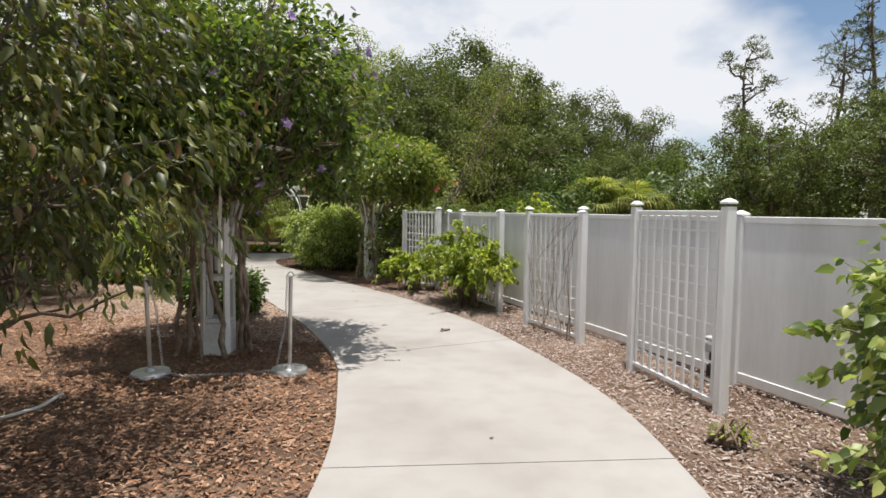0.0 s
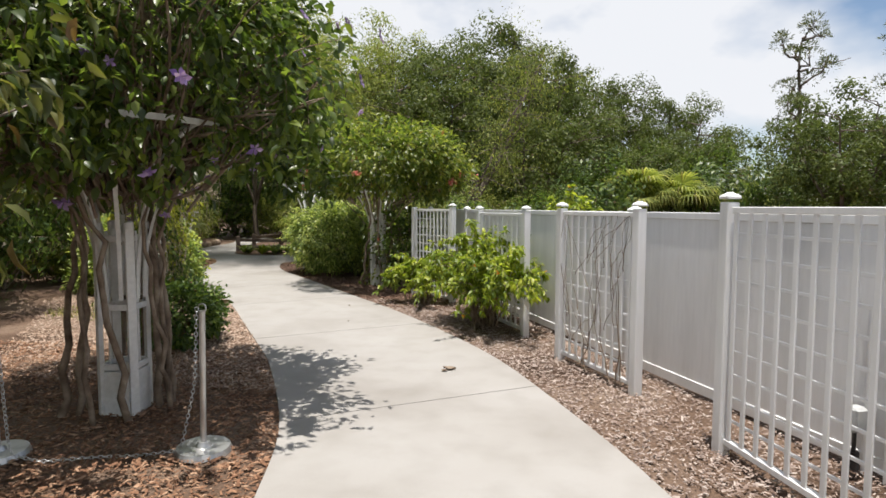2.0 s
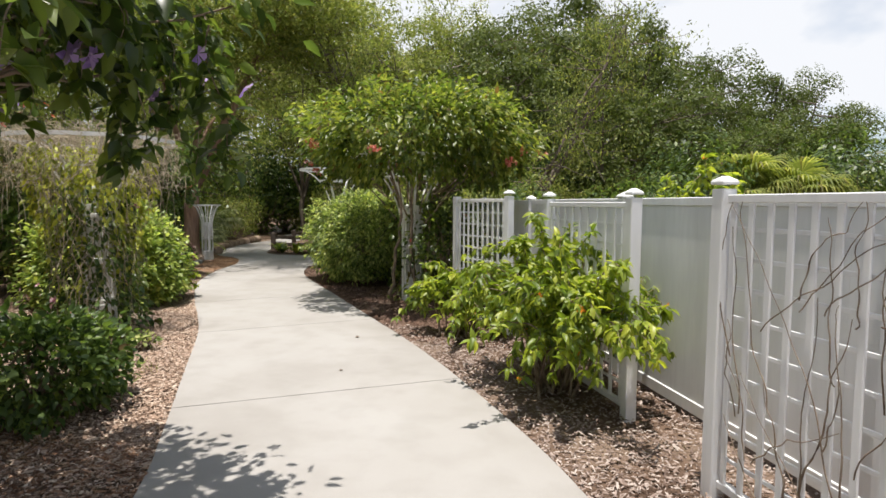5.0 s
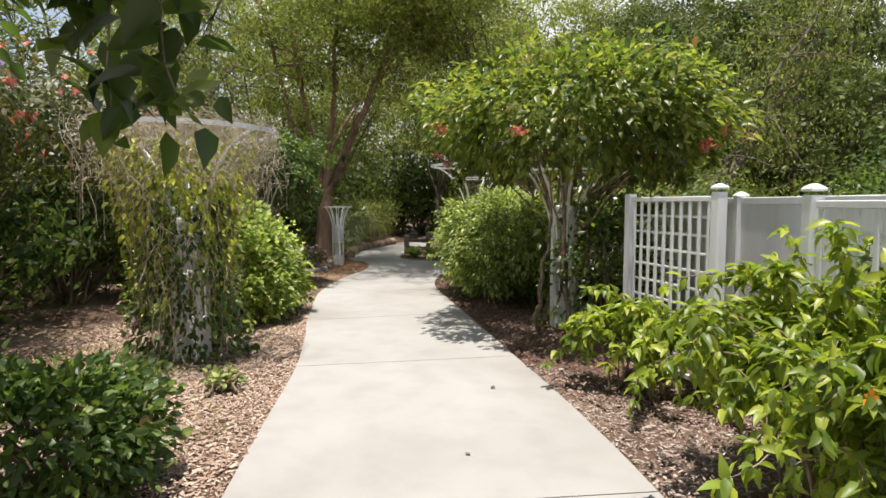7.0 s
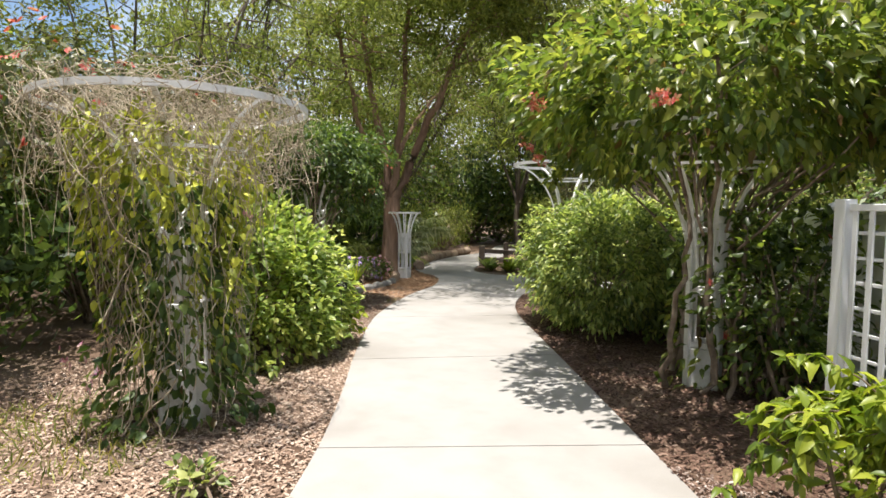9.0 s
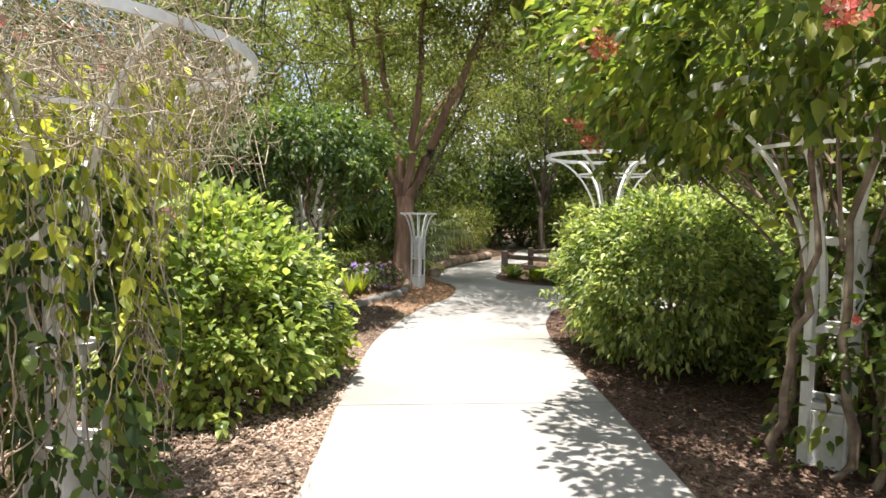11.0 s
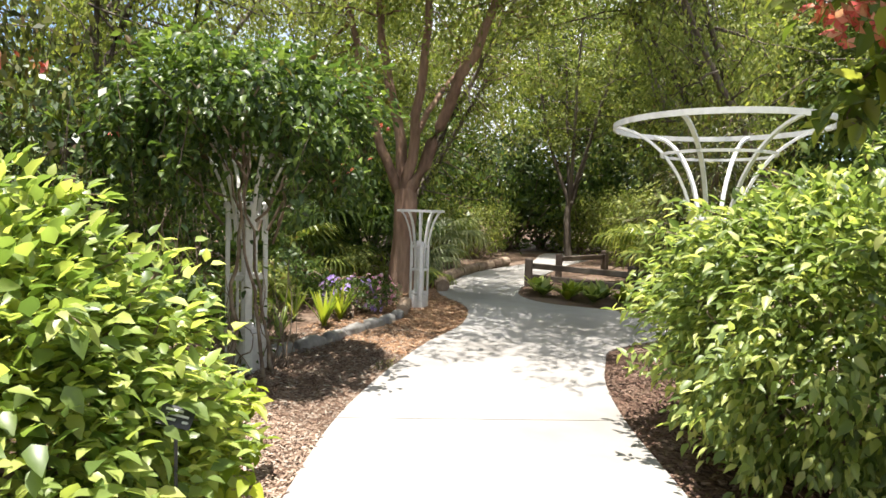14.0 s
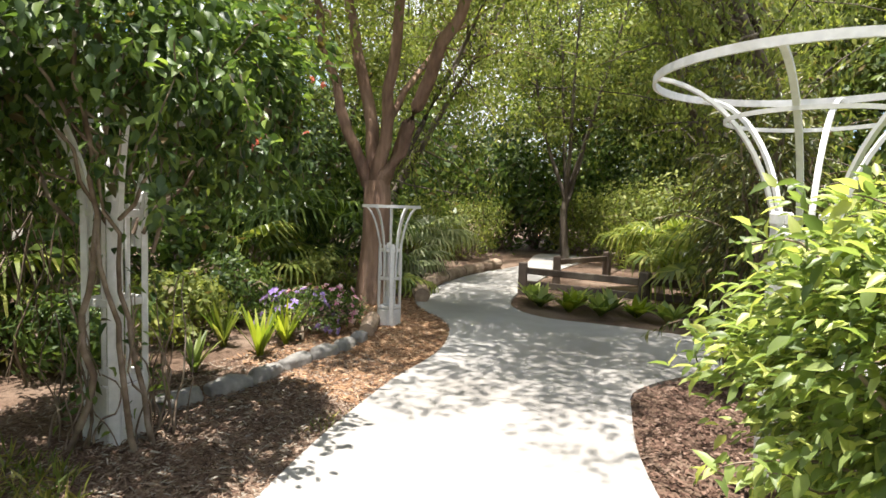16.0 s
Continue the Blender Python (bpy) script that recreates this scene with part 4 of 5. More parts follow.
scatter(understory(51, (1.25, 1.15, 1.35), 1.25, L_IVY, 0.14),
        [(-9.7, 11.2, 0, 1.0), (-9.8, 9.0, 70, 0.95), (-9.0, 7.0, 160, 0.9), (-10.8, 13.2, 220, 1.05), (-12.8, 15.2, 20, 1.1), (-9.3, 4.6, 100, 1.0), (-13.9, 18.0, 310, 1.0),
         (-15.3, 20.6, 45, 1.05), (-8.6, 2.2, 200, 1.0), (-13.0, 12.5, 260, 1.2), (-11.6, 10.4, 150, 1.25),
         (-17.5, 27, 10, 1.7), (-20, 23, 80, 1.9), (-18, 18, 150, 1.8), (-16, 14, 220, 1.7), (-14.5, 9.5, 300, 1.7), (-12.5, 6, 40, 1.6), (-6, 28, 110, 1.8), (-2.5, 27, 190, 1.7), (1.5, 25, 270, 1.3),
         (-10, 33, 330, 1.9), (-16.6, 32.5, 60, 1.6), (-14.2, 34.5, 130, 1.7), (-11.0, 1.0, 210, 1.5), (-17.2, 31.0, 25, 1.9), (-19.5, 29, 95, 2.0), (-15.5, 36.5, 165, 2.1), (-16.2, 22.2, 235, 1.5), (-17.0, 25.2, 305, 1.6), (-4.5, 25.6, 75, 1.5), (0.4, 21.6, 180, 0.85), (-0.6, 17.7, 15, 0.7), (-2.2, 18.2, 110, 0.7), (6.8, 29.5, 20, 1.5), (9.4, 29.0, 120, 1.4), (12.5, 27.5, 220, 1.4), (15.5, 25.5, 310, 1.4), (4.6, 31.5, 60, 1.6), (18.5, 23, 170, 1.5)])
scatter(understory(52, (1.3, 1.2, 1.0), 0.9, L_WOOD, 0.105),
        [(-15.2, 24.2, 0, 0.85), (-15.3, 26.6, 60, 0.9), (-14.6, 32.0, 120, 1.1), (-11.3, 29.3, 200, 1.1), (-9.6, 26.6, 260, 1.15), (-7.2, 24.6, 330, 1.1), (-4.6, 23.4, 30, 1.1), (-2.2, 22.8, 90, 1.1),
         (-12.5, 31.5, 240, 1.2), (-17.2, 22.5, 300, 1.1)])


def forked_tree():
    rng = np.random.default_rng(61)
    ob = thing("forked_tree", pose(-11.85, 20.1, 0), "large tree with reddish trunk forking into spreading limbs", "tree")
    tubes = Tubes()
    across, away = np.array((0.77, 0.64, 0)), np.array((-0.64, 0.77, 0))
    trunk = wander(rng, (0, 0, -0.1), (0, 0, 1.75), 8, 0.012)
    tubes.add(trunk, np.array((0.30, 0.24, 0.215, 0.20, 0.195, 0.195, 0.20, 0.19)), 14)
    tips = []
    for mids, r in ((((-0.45, 2.45, 0.0), (-0.86, 3.8, 0.2), (-1.3, 5.6, 0.5), (-1.9, 7.6, 0.9)), 0.10),
                    (((-0.18, 2.95, 0.3), (-0.55, 4.4, 0.6), (-0.8, 6.2, 1.2), (-0.6, 8.4, 1.8)), 0.115),
                    (((0.16, 3.0, -0.2), (0.34, 4.4, -0.5), (0.4, 6.2, -0.9), (0.2, 8.2, -1.2)), 0.10),
                    (((0.55, 2.85, -0.1), (1.2, 4.3, -0.7), (1.9, 5.6, -1.6), (2.5, 6.9, -2.6)), 0.12),
                    (((0.1, 2.7, 0.5), (0.5, 3.7, 1.5), (1.2, 4.8, 2.6), (2.0, 6.0, 3.6)), 0.08)):
        ctrl = [(0, 0, 1.55)] + [tuple(across * a + away * d + np.array((0, 0, z))) for a, z, d in mids]
        p = np.array(ctrl, float)
        t = np.linspace(0, len(p) - 1, 17)
        line = np.stack([np.interp(t, np.arange(len(p)), p[:, k]) for k in range(3)], -1) + rng.normal(0, 0.025, (17, 3))
        tubes.add(line, np.linspace(r, r * 0.25, 17), 9)
        for j in range(9, 17):
            for _ in range(3):
                b = line[j] + rng.normal(0, 0.85, 3) * (1, 1, 0.55)
                br = wander(rng, line[j], b, 6, 0.05)
                tubes.add(br, np.linspace(r * 0.22, 0.006, 6), 4)
                tips += [br[-1], br[4], br[3]]
    tubes.done("trunk", BARK_RED, ob)
    tips = np.array(tips)
    p, w = clumped(rng, tips, rng.normal(0, 0.6, (len(tips), 3)), 60, 0.26)
    # limbless lobes of leaves, added high over the junction to shade the paving
    over, out = mound(rng, (2.3, -0.2, 6.2), (3.5, 3.6, 1.1), 210, 61, 0.1, 0.4)
    q, v = lobes(rng, over, 0.52, 210)
    leaves("crown", L_WOOD, ob, np.concatenate([p, q]), np.concatenate([w, v]), 0.11, 0.4, 0.45, rng, simple=True)


forked_tree()


def leaning_tree(x, y, seed, way, height, label):
    """A thin tree whose bare limbs lean across the woods."""
    rng = np.random.default_rng(seed)
    ob = thing("leaning_tree", pose(x, y, 0), label, "tree")
    tubes, tips = Tubes(), []
    for k in range(3):
        a = way + rng.normal(0, 0.5)
        end = np.array((math.cos(a) * height * 0.45, math.sin(a) * height * 0.45, height * rng.uniform(0.75, 1.0)))
        line = wander(rng, (rng.normal(0, 0.1), rng.normal(0, 0.1), -0.05), end, 14, 0.10)
        tubes.add(line, np.linspace(0.085, 0.015, 14), 7)
        for j in range(4, 14):
            for _ in range(3):
                b = line[j] + rng.normal(0, 0.75, 3) * (1, 1, 0.7)
                br = wander(rng, line[j], b, 6, 0.05)
                tubes.add(br, np.linspace(0.018, 0.004, 6), 4)
                tips += [br[-1], br[3]]
    tubes.done("trunk", BARK, ob)
    tips = np.array(tips)
    p, w = clumped(rng, tips, rng.normal(0, 0.5, (len(tips), 3)) - (0, 0, 0.6), 46, 0.24)
    leaves("crown", L_WOOD, ob, p, w, 0.10, 0.35, 0.7, rng, simple=True)


leaning_tree(-7.2, 24.3, 71, -2.0, 7.5, "thin grey-barked tree leaning over a rail fence")
leaning_tree(-6.2, 23.2, 72, -2.2, 7.5, "thin grey-barked tree with weeping small leaves")
leaning_tree(-14.2, 21.6, 73, 1.0, 8.0, "thin woodland tree with crooked grey limbs")
leaning_tree(-3.4, 21.9, 74, 0.6, 7.5, "thin woodland tree with light feathery leaves")

for k, (x, y, w) in enumerate(((-13.4, 14.4, 1.2), (-14.3, 16.2, 0.9))):
    leaning_tree(x, y, 76 + k, w, 6.0 + 0.4 * k, "spindly sapling with thin bare stems in the woods")

shrub("weeping_shrub", -6.75, 19.35, "weeping olive-green shrub beside the branch path", "shrub", L_OLIVE, (0.40, 0.40, 1.2), 1.35, 170, 26, 0.10, 0.085, 29, 0.25, 1.1, 0.5, None, -0.9, 30, 0.5, 0.3)
# red-flowered thicket above the hedge
shrub("red_flowered_thicket", -10.4, 12.9, "high thicket with scarlet flowers behind the trellises", "shrub", L_OLIVE, (1.7, 1.6, 1.15), 2.35, 320, 34, 0.17, 0.10, 30, 0.4, 0.3, 0.5,
      (F_RED, 110, 0.062, 6), -0.6, 14, 0.6, 0.35, simple=True)
shrub("red_flowered_thicket", -8.5, 10.4, "arching thicket dotted with scarlet flowers", "shrub", L_OLIVE, (1.2, 1.2, 0.9), 2.15, 170, 32, 0.15, 0.10, 33, 0.4, 0.3, 0.5,
      (F_RED, 34, 0.065, 6), -0.6, 14, 0.6, 0.35, simple=True)


def dry_brush(x, y, radius, count, height, seed, label):
    """A tangle of bare upright and arching stems."""
    rng = np.random.default_rng(seed)
    ob = thing("dry_brush", pose(x, y, 0), label, "brushwood")
    tubes = Tubes()
    for _ in range(count):
        a, r = rng.uniform(0, 6.28), radius * math.sqrt(rng.uniform(0.15, 1))
        b, h = a + rng.normal(0, 0.6), height * rng.uniform(0.35, 1.1)
        line = wander(rng, (math.cos(a) * r, math.sin(a) * r, -0.02), (math.cos(b) * r * 1.15, math.sin(b) * r * 1.15, h), 12, 0.035)
        tubes.add(line, np.linspace(1, 0.4, 12) * rng.uniform(0.004, 0.011), 4)
    tubes.done("twig_tangle", TWIG, ob)["kind"] = "stuff"


dry_brush(-11.7, 15.4, 0.9, 90, 2.2, 301, "dry bare brush standing in the shaded woods")
dry_brush(-10.9, 14.2, 0.7, 60, 1.8, 302, "thin leafless stems under the trees")
dry_brush(*T4, 0.34, 34, 0.9, 303, "dry vine stems coiled round a trellis foot")


def pine(x, y, seed, height, label):
    rng = np.random.default_rng(seed)
    ob = thing("pine_tree", pose(x, y, 0), label, "tree")
    tubes, tips = Tubes(), []
    trunk = wander(rng, (0, 0, -0.1), (rng.normal(0, 0.6), rng.normal(0, 0.6), height), 14, 0.10)
    tubes.add(trunk, np.linspace(0.24, 0.04, 14), 8)
    for j in range(7, 14):
        for _ in range(2):
            a = rng.uniform(0, 6.28)
            r = rng.uniform(0.9, 2.6) * (1.25 - 0.06 * j)
            end = trunk[j] + np.array((math.cos(a) * r, math.sin(a) * r, rng.uniform(0.1, 1.3)))
            line = wander(rng, trunk[j], end, 8, 0.14)
            tubes.add(line, np.linspace(0.08, 0.025, 8), 5)
            tips.append(line[-1])
            for k in (4, 6):
                q = line[k] + rng.normal(0, 0.4, 3) + (0, 0, 0.35)
                tubes.add(wander(rng, line[k], q, 5, 0.05), np.linspace(0.03, 0.015, 5), 4)
                if rng.uniform() < 0.65:
                    tips.append(q)
    tubes.done("trunk", BARK, ob)
    p, w = lobes(rng, np.array(tips), 0.46, 95, 0.6)
    leaves("crown", L_PINE, ob, p, w, 0.24, 0.2, -0.3, rng, simple=True)


pine(13.6, 40, 81, 11.0, "tall open-crowned pine above the tree line")
pine(18.8, 40, 82, 12.2, "tall crooked pine above the tree line")
pine(21.0, 39, 83, 14.5, "tallest crooked pine above the tree line")
pine(25.5, 38, 84, 14.0, "tall half-bare pine above the tree line")


def frond_mesh(rng, reach, blade):
    """A fan frond along +x: a bent stalk and a fan of drooping blades."""
    t = np.linspace(0, 1, 6)
    stalk = np.stack([t * reach, 0 * t, reach * 0.55 * np.sin(t * 1.9)], -1)
    tubes = Tubes()
    tubes.add(stalk, np.linspace(0.014, 0.008, 6), 4)
    vs, fs, c = list(tubes.v), list(tubes.f), tubes.count
    hub = stalk[-1]
    for k in range(24):
        a = math.radians(-125 + 250 * k / 23)
        d = np.array((math.cos(a), math.sin(a), 0.15))
        s = np.array((-math.sin(a), math.cos(a), 0))
        ln = blade * (0.75 + 0.25 * math.cos(a / 2)) * rng.uniform(0.9, 1.1)
        w = 0.022 * blade / 0.55
        pts = [hub + d * ln * f - np.array((0, 0, ln * g)) for f, g in ((0, 0), (0.42, -0.02), (0.74, 0.16), (0.9, 0.55))]
        v = np.array([pts[0], pts[1] + s * w, pts[1] - s * w, pts[2] + s * w * 0.7, pts[2] - s * w * 0.7, pts[3], pts[3] + s * 0.003])
        vs.append(v)
        fs.append(np.array([[0, 2, 1, 0], [1, 2, 4, 3], [3, 4, 5, 6]]) + c)
        c += 7
    return np.concatenate(vs), np.concatenate(fs)


def fan_palm(x, y, label, seed, fronds=14, reach=0.6, blade=0.55, trunk_h=0.15, trunk_r=0.09, mat=L_PALM, rise=0):
    rng = np.random.default_rng(seed)
    ob = thing("fan_palm", pose(x, y, 0), label, "palm")
    tubes = Tubes()
    tubes.add(wander(rng, (0, 0, -0.05), (0, 0, trunk_h + 0.05), 6, 0.01), np.linspace(trunk_r, trunk_r * 0.8, 6), 9)
    tubes.done("trunk", BARK, ob)
    v, f = frond_mesh(rng, reach, blade)
    for k in range(fronds):
        if k == 0:
            bm = bmesh.new()
            bv = [bm.verts.new(p) for p in v]
            for g in f:
                idx = list(dict.fromkeys(int(i) for i in g))
                bm.faces.new([bv[i] for i in idx])
            fr = part("frond", bm, mat, ob)
        else:
            fr = new("frond", fr.data)
            fr.parent = ob
        tilt = rise - rng.uniform(-5, 62)
        fr.matrix_basis = pose(0, 0, trunk_h, 0, -tilt, 360 * k * 0.382) @ Matrix.Scale(rng.uniform(0.85, 1.15), 4)


fan_palm(-13.3, 22.3, "silvery drooping fan palm behind the edging logs", 91, 12, 0.42, 0.6, 0.2, mat=L_SILVER, rise=34)
fan_palm(-13.9, 23.6, "silvery drooping fan palm behind the edging logs", 92, 12, 0.5, 0.64, 0.6, mat=L_SILVER, rise=34)
fan_palm(-13.3, 20.6, "dark bushy fan palm in the shade of the tree", 89, 16, 0.8, 0.75, 0.5, mat=L_IVY, rise=34)
fan_palm(-13.9, 19.7, "dark bushy fan palm in the shade of the tree", 90, 16, 0.8, 0.75, 0.6, mat=L_IVY, rise=34)
fan_palm(-7.7, 23.6, "fan palm drooping over the rail fence", 88, 14, 0.8, 0.8, 0.5, mat=L_PALM, rise=34)
fan_palm(-13.2, 18.9, "fan palm growing in the shaded bed", 93, 13, 0.6, 0.55, 0.3, rise=34)
fan_palm(-12.6, 20.9, "low fan palm at the foot of the tree", 94, 11, 0.5, 0.5, 0.1)
fan_palm(-8.2, 24.3, "fan palm behind the rail fence", 95, 15, 0.7, 0.6, 0.4, rise=34)
fan_palm(-9.4, 24.9, "fan palm behind the rail fence", 96, 14, 0.7, 0.6, 0.5, rise=34)
fan_palm(-12.3, 15.6, "fan palm in the shaded woodland bed", 97, 12, 0.6, 0.55, 0.3, rise=34)
fan_palm(-6.6, 23.0, "fan palm behind the rail fence", 98, 13, 0.7, 0.6, 0.3, rise=34)
fan_palm(3.3, 27.0, "bushy fan palm rising beyond the privacy fence", 99, 26, 1.0, 0.85, 1.5, 0.2, mat=L_WOOD, rise=52)
fan_palm(4.9, 27.6, "bushy fan palm rising beyond the privacy fence", 100, 24, 0.95, 0.8, 1.3, 0.2, mat=L_WOOD, rise=52)


def strap_plant(x, y, label, seed, count=18, length=0.45, mat=L_LIME, lean=0.5, width=0.022):
    """A rosette of long strap leaves."""
    rng = np.random.default_rng(seed)
    ob = thing("strap_plant", pose(x, y, 0), label, "plant")
    vs, fs = [], []
    for k in range(count):
        a, ln = rng.uniform(0, 6.28), length * rng.uniform(0.7, 1.2)
        o, w = lean * rng.uniform(0.4, 1.3), width * rng.uniform(0.8, 1.3)
        d, s = np.array((math.cos(a), math.sin(a), 0)), np.array((-math.sin(a), math.cos(a), 0))
        rows = []
        for t in np.linspace(0, 1, 5):
            p = d * ln * o * t + np.array((0, 0, ln * (t - 0.45 * o * t * t)))
            ww = w * (1 - 0.9 * t ** 3) * (1 if width < 0.03 else 0.25 + 1.1 * math.sin(math.pi * min(1, t * 0.9 + 0.05)))
            rows += [p - s * ww, p + s * ww]
        fs += [[len(vs) + 2 * i, len(vs) + 2 * i + 1, len(vs) + 2 * i + 3, len(vs) + 2 * i + 2] for i in range(4)]
        vs += rows
    arrays("foliage", np.array(vs), np.array(fs), mat, ob)
    return ob


for k, (x, y, ln, m) in enumerate(((-10.35, 17.25, 0.5, L_LIME), (-10.6, 17.7, 0.5, L_LIME), (-10.3, 16.6, 0.35, L_BUSH), (-10.9, 17.2, 0.5, L_PALM), (-10.1, 16.1, 0.3, L_BUSH))):
    strap_plant(x, y, "bright strap-leaved clump behind the stone edging", 110 + k, 20, ln, m)
for k, (x, y) in enumerate(((-10.45, 22.15), (-10.05, 21.75), (-9.55, 21.7), (-9.7, 22.2), (-9.1, 21.75), (-8.7, 22.0), (-8.25, 21.95), (-9.2, 22.3), (-7.7, 22.1))):
    strap_plant(x, y, "leafy clump in front of the rail fence", 120 + k, 26, 0.36, (L_PALE, L_BUSH, L_LIME)[k % 3], 0.95, 0.05)

shrub("flower_cushion", -10.95, 18.45, "mound of purple and pink bedding flowers", "flower bed plant", L_IVY, (0.5, 0.4, 0.2), 0.22, 110, 14, 0.05, 0.05, 131, 0.4, 0.0, 0.5, (F_PINK, 60, 0.042, 5), -0.4)
shrub("flower_cushion", -10.75, 17.95, "mound of lilac bedding flowers", "flower bed plant", L_IVY, (0.4, 0.35, 0.24), 0.22, 90, 14, 0.05, 0.05, 132, 0.4, 0.0, 0.5, (F_PURPLE, 90, 0.042, 5), -0.4)
for k, (x, y, r, m) in enumerate(((-11.4, 17.0, 0.5, L_WOOD), (-12.0, 17.9, 0.55, L_IVY), (-11.0, 16.0, 0.45, L_IVY), (-12.6, 19.6, 0.5, L_WOOD), (-11.6, 15.0, 0.6, L_WOOD), (-10.2, 14.4, 0.45, L_WOOD))):
    shrub("bed_shrub", x, y, "dim green bedding shrub under the trees", "shrub", m, (r, r, r * 0.75), r * 0.7, 110, 22, 0.07, 0.085, 140 + k, 0.4, 0.2, 0.5, None, -0.8, 8, 0.25, 0.35, simple=True)


# ---- edging, rail fence ----
def log(a, b, r, seed):
    rng = np.random.default_rng(seed)
    a, b = np.array((*a, r * 0.75)), np.array((*b, r * 0.75))
    line = wander(rng, a, b, 9, 0.006)
    bm = bmesh.new()
    rings = []
    d = unit(b - a)
    s, u = np.array((-d[1], d[0], 0)), np.array((0, 0, 1.0))
    for k, p in enumerate(line):
        rr = r * rng.uniform(0.92, 1.06) * (0.9 if k in (0, 8) else 1)
        rings.append([bm.verts.new(p + rr * rng.uniform(0.95, 1.05) * (math.cos(t) * s + math.sin(t) * u)) for t in np.arange(12) * math.pi / 6])
    for p, q in zip(rings, rings[1:]):
        for i in range(12):
            bm.faces.new((p[i], p[(i + 1) % 12], q[(i + 1) % 12], q[i]))
    bm.faces.new(rings[0][::-1])
    bm.faces.new(rings[-1])
    tagged(part("edging_log", bm, LOG), "weathered pale log edging the path", "log", "edging logs")


LOGS = [(-11.25, 20.62), (-11.75, 21.12), (-12.2, 21.9), (-12.6, 22.75), (-12.92, 23.7), (-13.2, 24.75), (-13.5, 25.9)]
for k, (p, q) in enumerate(zip(LOGS, LOGS[1:])):
    p, q = np.array(p) - (0.14, 0), np.array(q) - (0.14, 0)
    d = unit(q - p)
    log(p + d * 0.02, q - d * 0.02, 0.125, 150 + k)
log((-10.28, 18.5), (-10.75, 19.05), 0.09, 160)
log((-10.85, 19.45), (-11.2, 19.75), 0.10, 161)


def edging_stone(a, b, seed):
    rng = np.random.default_rng(seed)
    a, b = np.array(a), np.array(b)
    ln = np.linalg.norm(b - a)
    bm = bmesh.new()
    bmesh.ops.create_icosphere(bm, subdivisions=3, radius=1.0)
    for v in bm.verts:
        k = 1 + 0.22 * noise.noise(v.co * 1.6 + Vector((seed, 0, 0))) + 0.07 * noise.noise(v.co * 5 + Vector((0, seed, 0)))
        c = Vector([math.copysign(abs(x) ** 0.7, x) for x in v.co]) * k
        v.co = (c.x * ln * 0.49, c.y * 0.075, c.z * 0.075 + 0.03)
    ob = part("edging_stone", bm, STONE, smooth=True)
    ob.matrix_basis = pose(*((a + b) / 2), 0, 0, 0, math.degrees(math.atan2(*(b - a)[::-1])))
    tagged(ob, "low rough grey edging stone beside pine straw", "stone", "edging stones")


STONES = [(-9.62, 15.95), (-9.66, 16.35), (-9.7, 16.75), (-9.82, 17.1), (-9.93, 17.5), (-10.0, 17.85), (-10.12, 18.15), (-10.26, 18.45)]
for k, (p, q) in enumerate(zip(STONES, STONES[1:])):
    edging_stone(p, q, k)


def rail_fence(posts, rails, label):
    o = Vector((*posts[0], 0))
    ob = thing("rail_fence", Matrix.Translation(o), label, "fence", "wooden rail fences")
    for k, p in enumerate(posts):
        v = Vector((*p, 0)) - o
        board("post", (0.15, 0.15, 0.56), (v.x, v.y, 0.25), OLD_WOOD, ob, rz=0.5 + k, bevel=0.015)
    for p, q in zip(posts, posts[1:]):
        a, b = Vector((*p, 0)) - o, Vector((*q, 0)) - o
        d = b - a
        for z in rails:
            board("rail", (d.length - 0.1, 0.06, 0.11), (0, 0, 0), OLD_WOOD, ob, bevel=0.012,
                  m=Matrix.Translation((a + b) / 2 + Vector((0, 0, z))) @ Matrix.Rotation(math.atan2(d.y, d.x), 4, "Z") @ Matrix.Rotation(0.012, 4, "Y"))


rail_fence([(-10.95, 22.68), (-9.0, 23.05), (-6.9, 23.35)], (0.16, 0.38), "low dark weathered timber rail fence")
rail_fence([(-11.25, 24.4), (-11.2, 26.6), (-11.7, 28.6)], (0.40,), "low dark weathered timber rail fence along the path")


# ---- small things ----
def stanchion(x, y, lean, label):
    ob = thing("stanchion", pose(x, y, -0.005, lean[0], lean[1], 0), label, "stanchion", "rope stanchions")
    bm = bmesh.new()
    cylinder(bm, 0.18, 0.165, 0.035, n=36)
    cylinder(bm, 0.05, 0.035, 0.03, (0, 0, 0.035), 20)
    part("base", bm, STEEL, ob)
    bm = bmesh.new()
    cylinder(bm, 0.019, 0.019, 0.86, (0, 0, 0.06))
    part("pole", bm, STEEL, ob)
    tubes = Tubes()
    a = np.linspace(-0.6, 3.6, 10)
    tubes.add(np.stack([0.028 * np.cos(a), 0 * a, 0.935 + 0.028 * np.sin(a)], -1), 0.005, 5)
    tubes.done("hook", STEEL, ob)


stanchion(-3.66, 6.72, (1.5, -1.0), "galvanised steel stanchion on a round base in mulch")
stanchion(-2.43, 7.02, (0.5, 1.2), "galvanised steel stanchion on a round base in mulch")


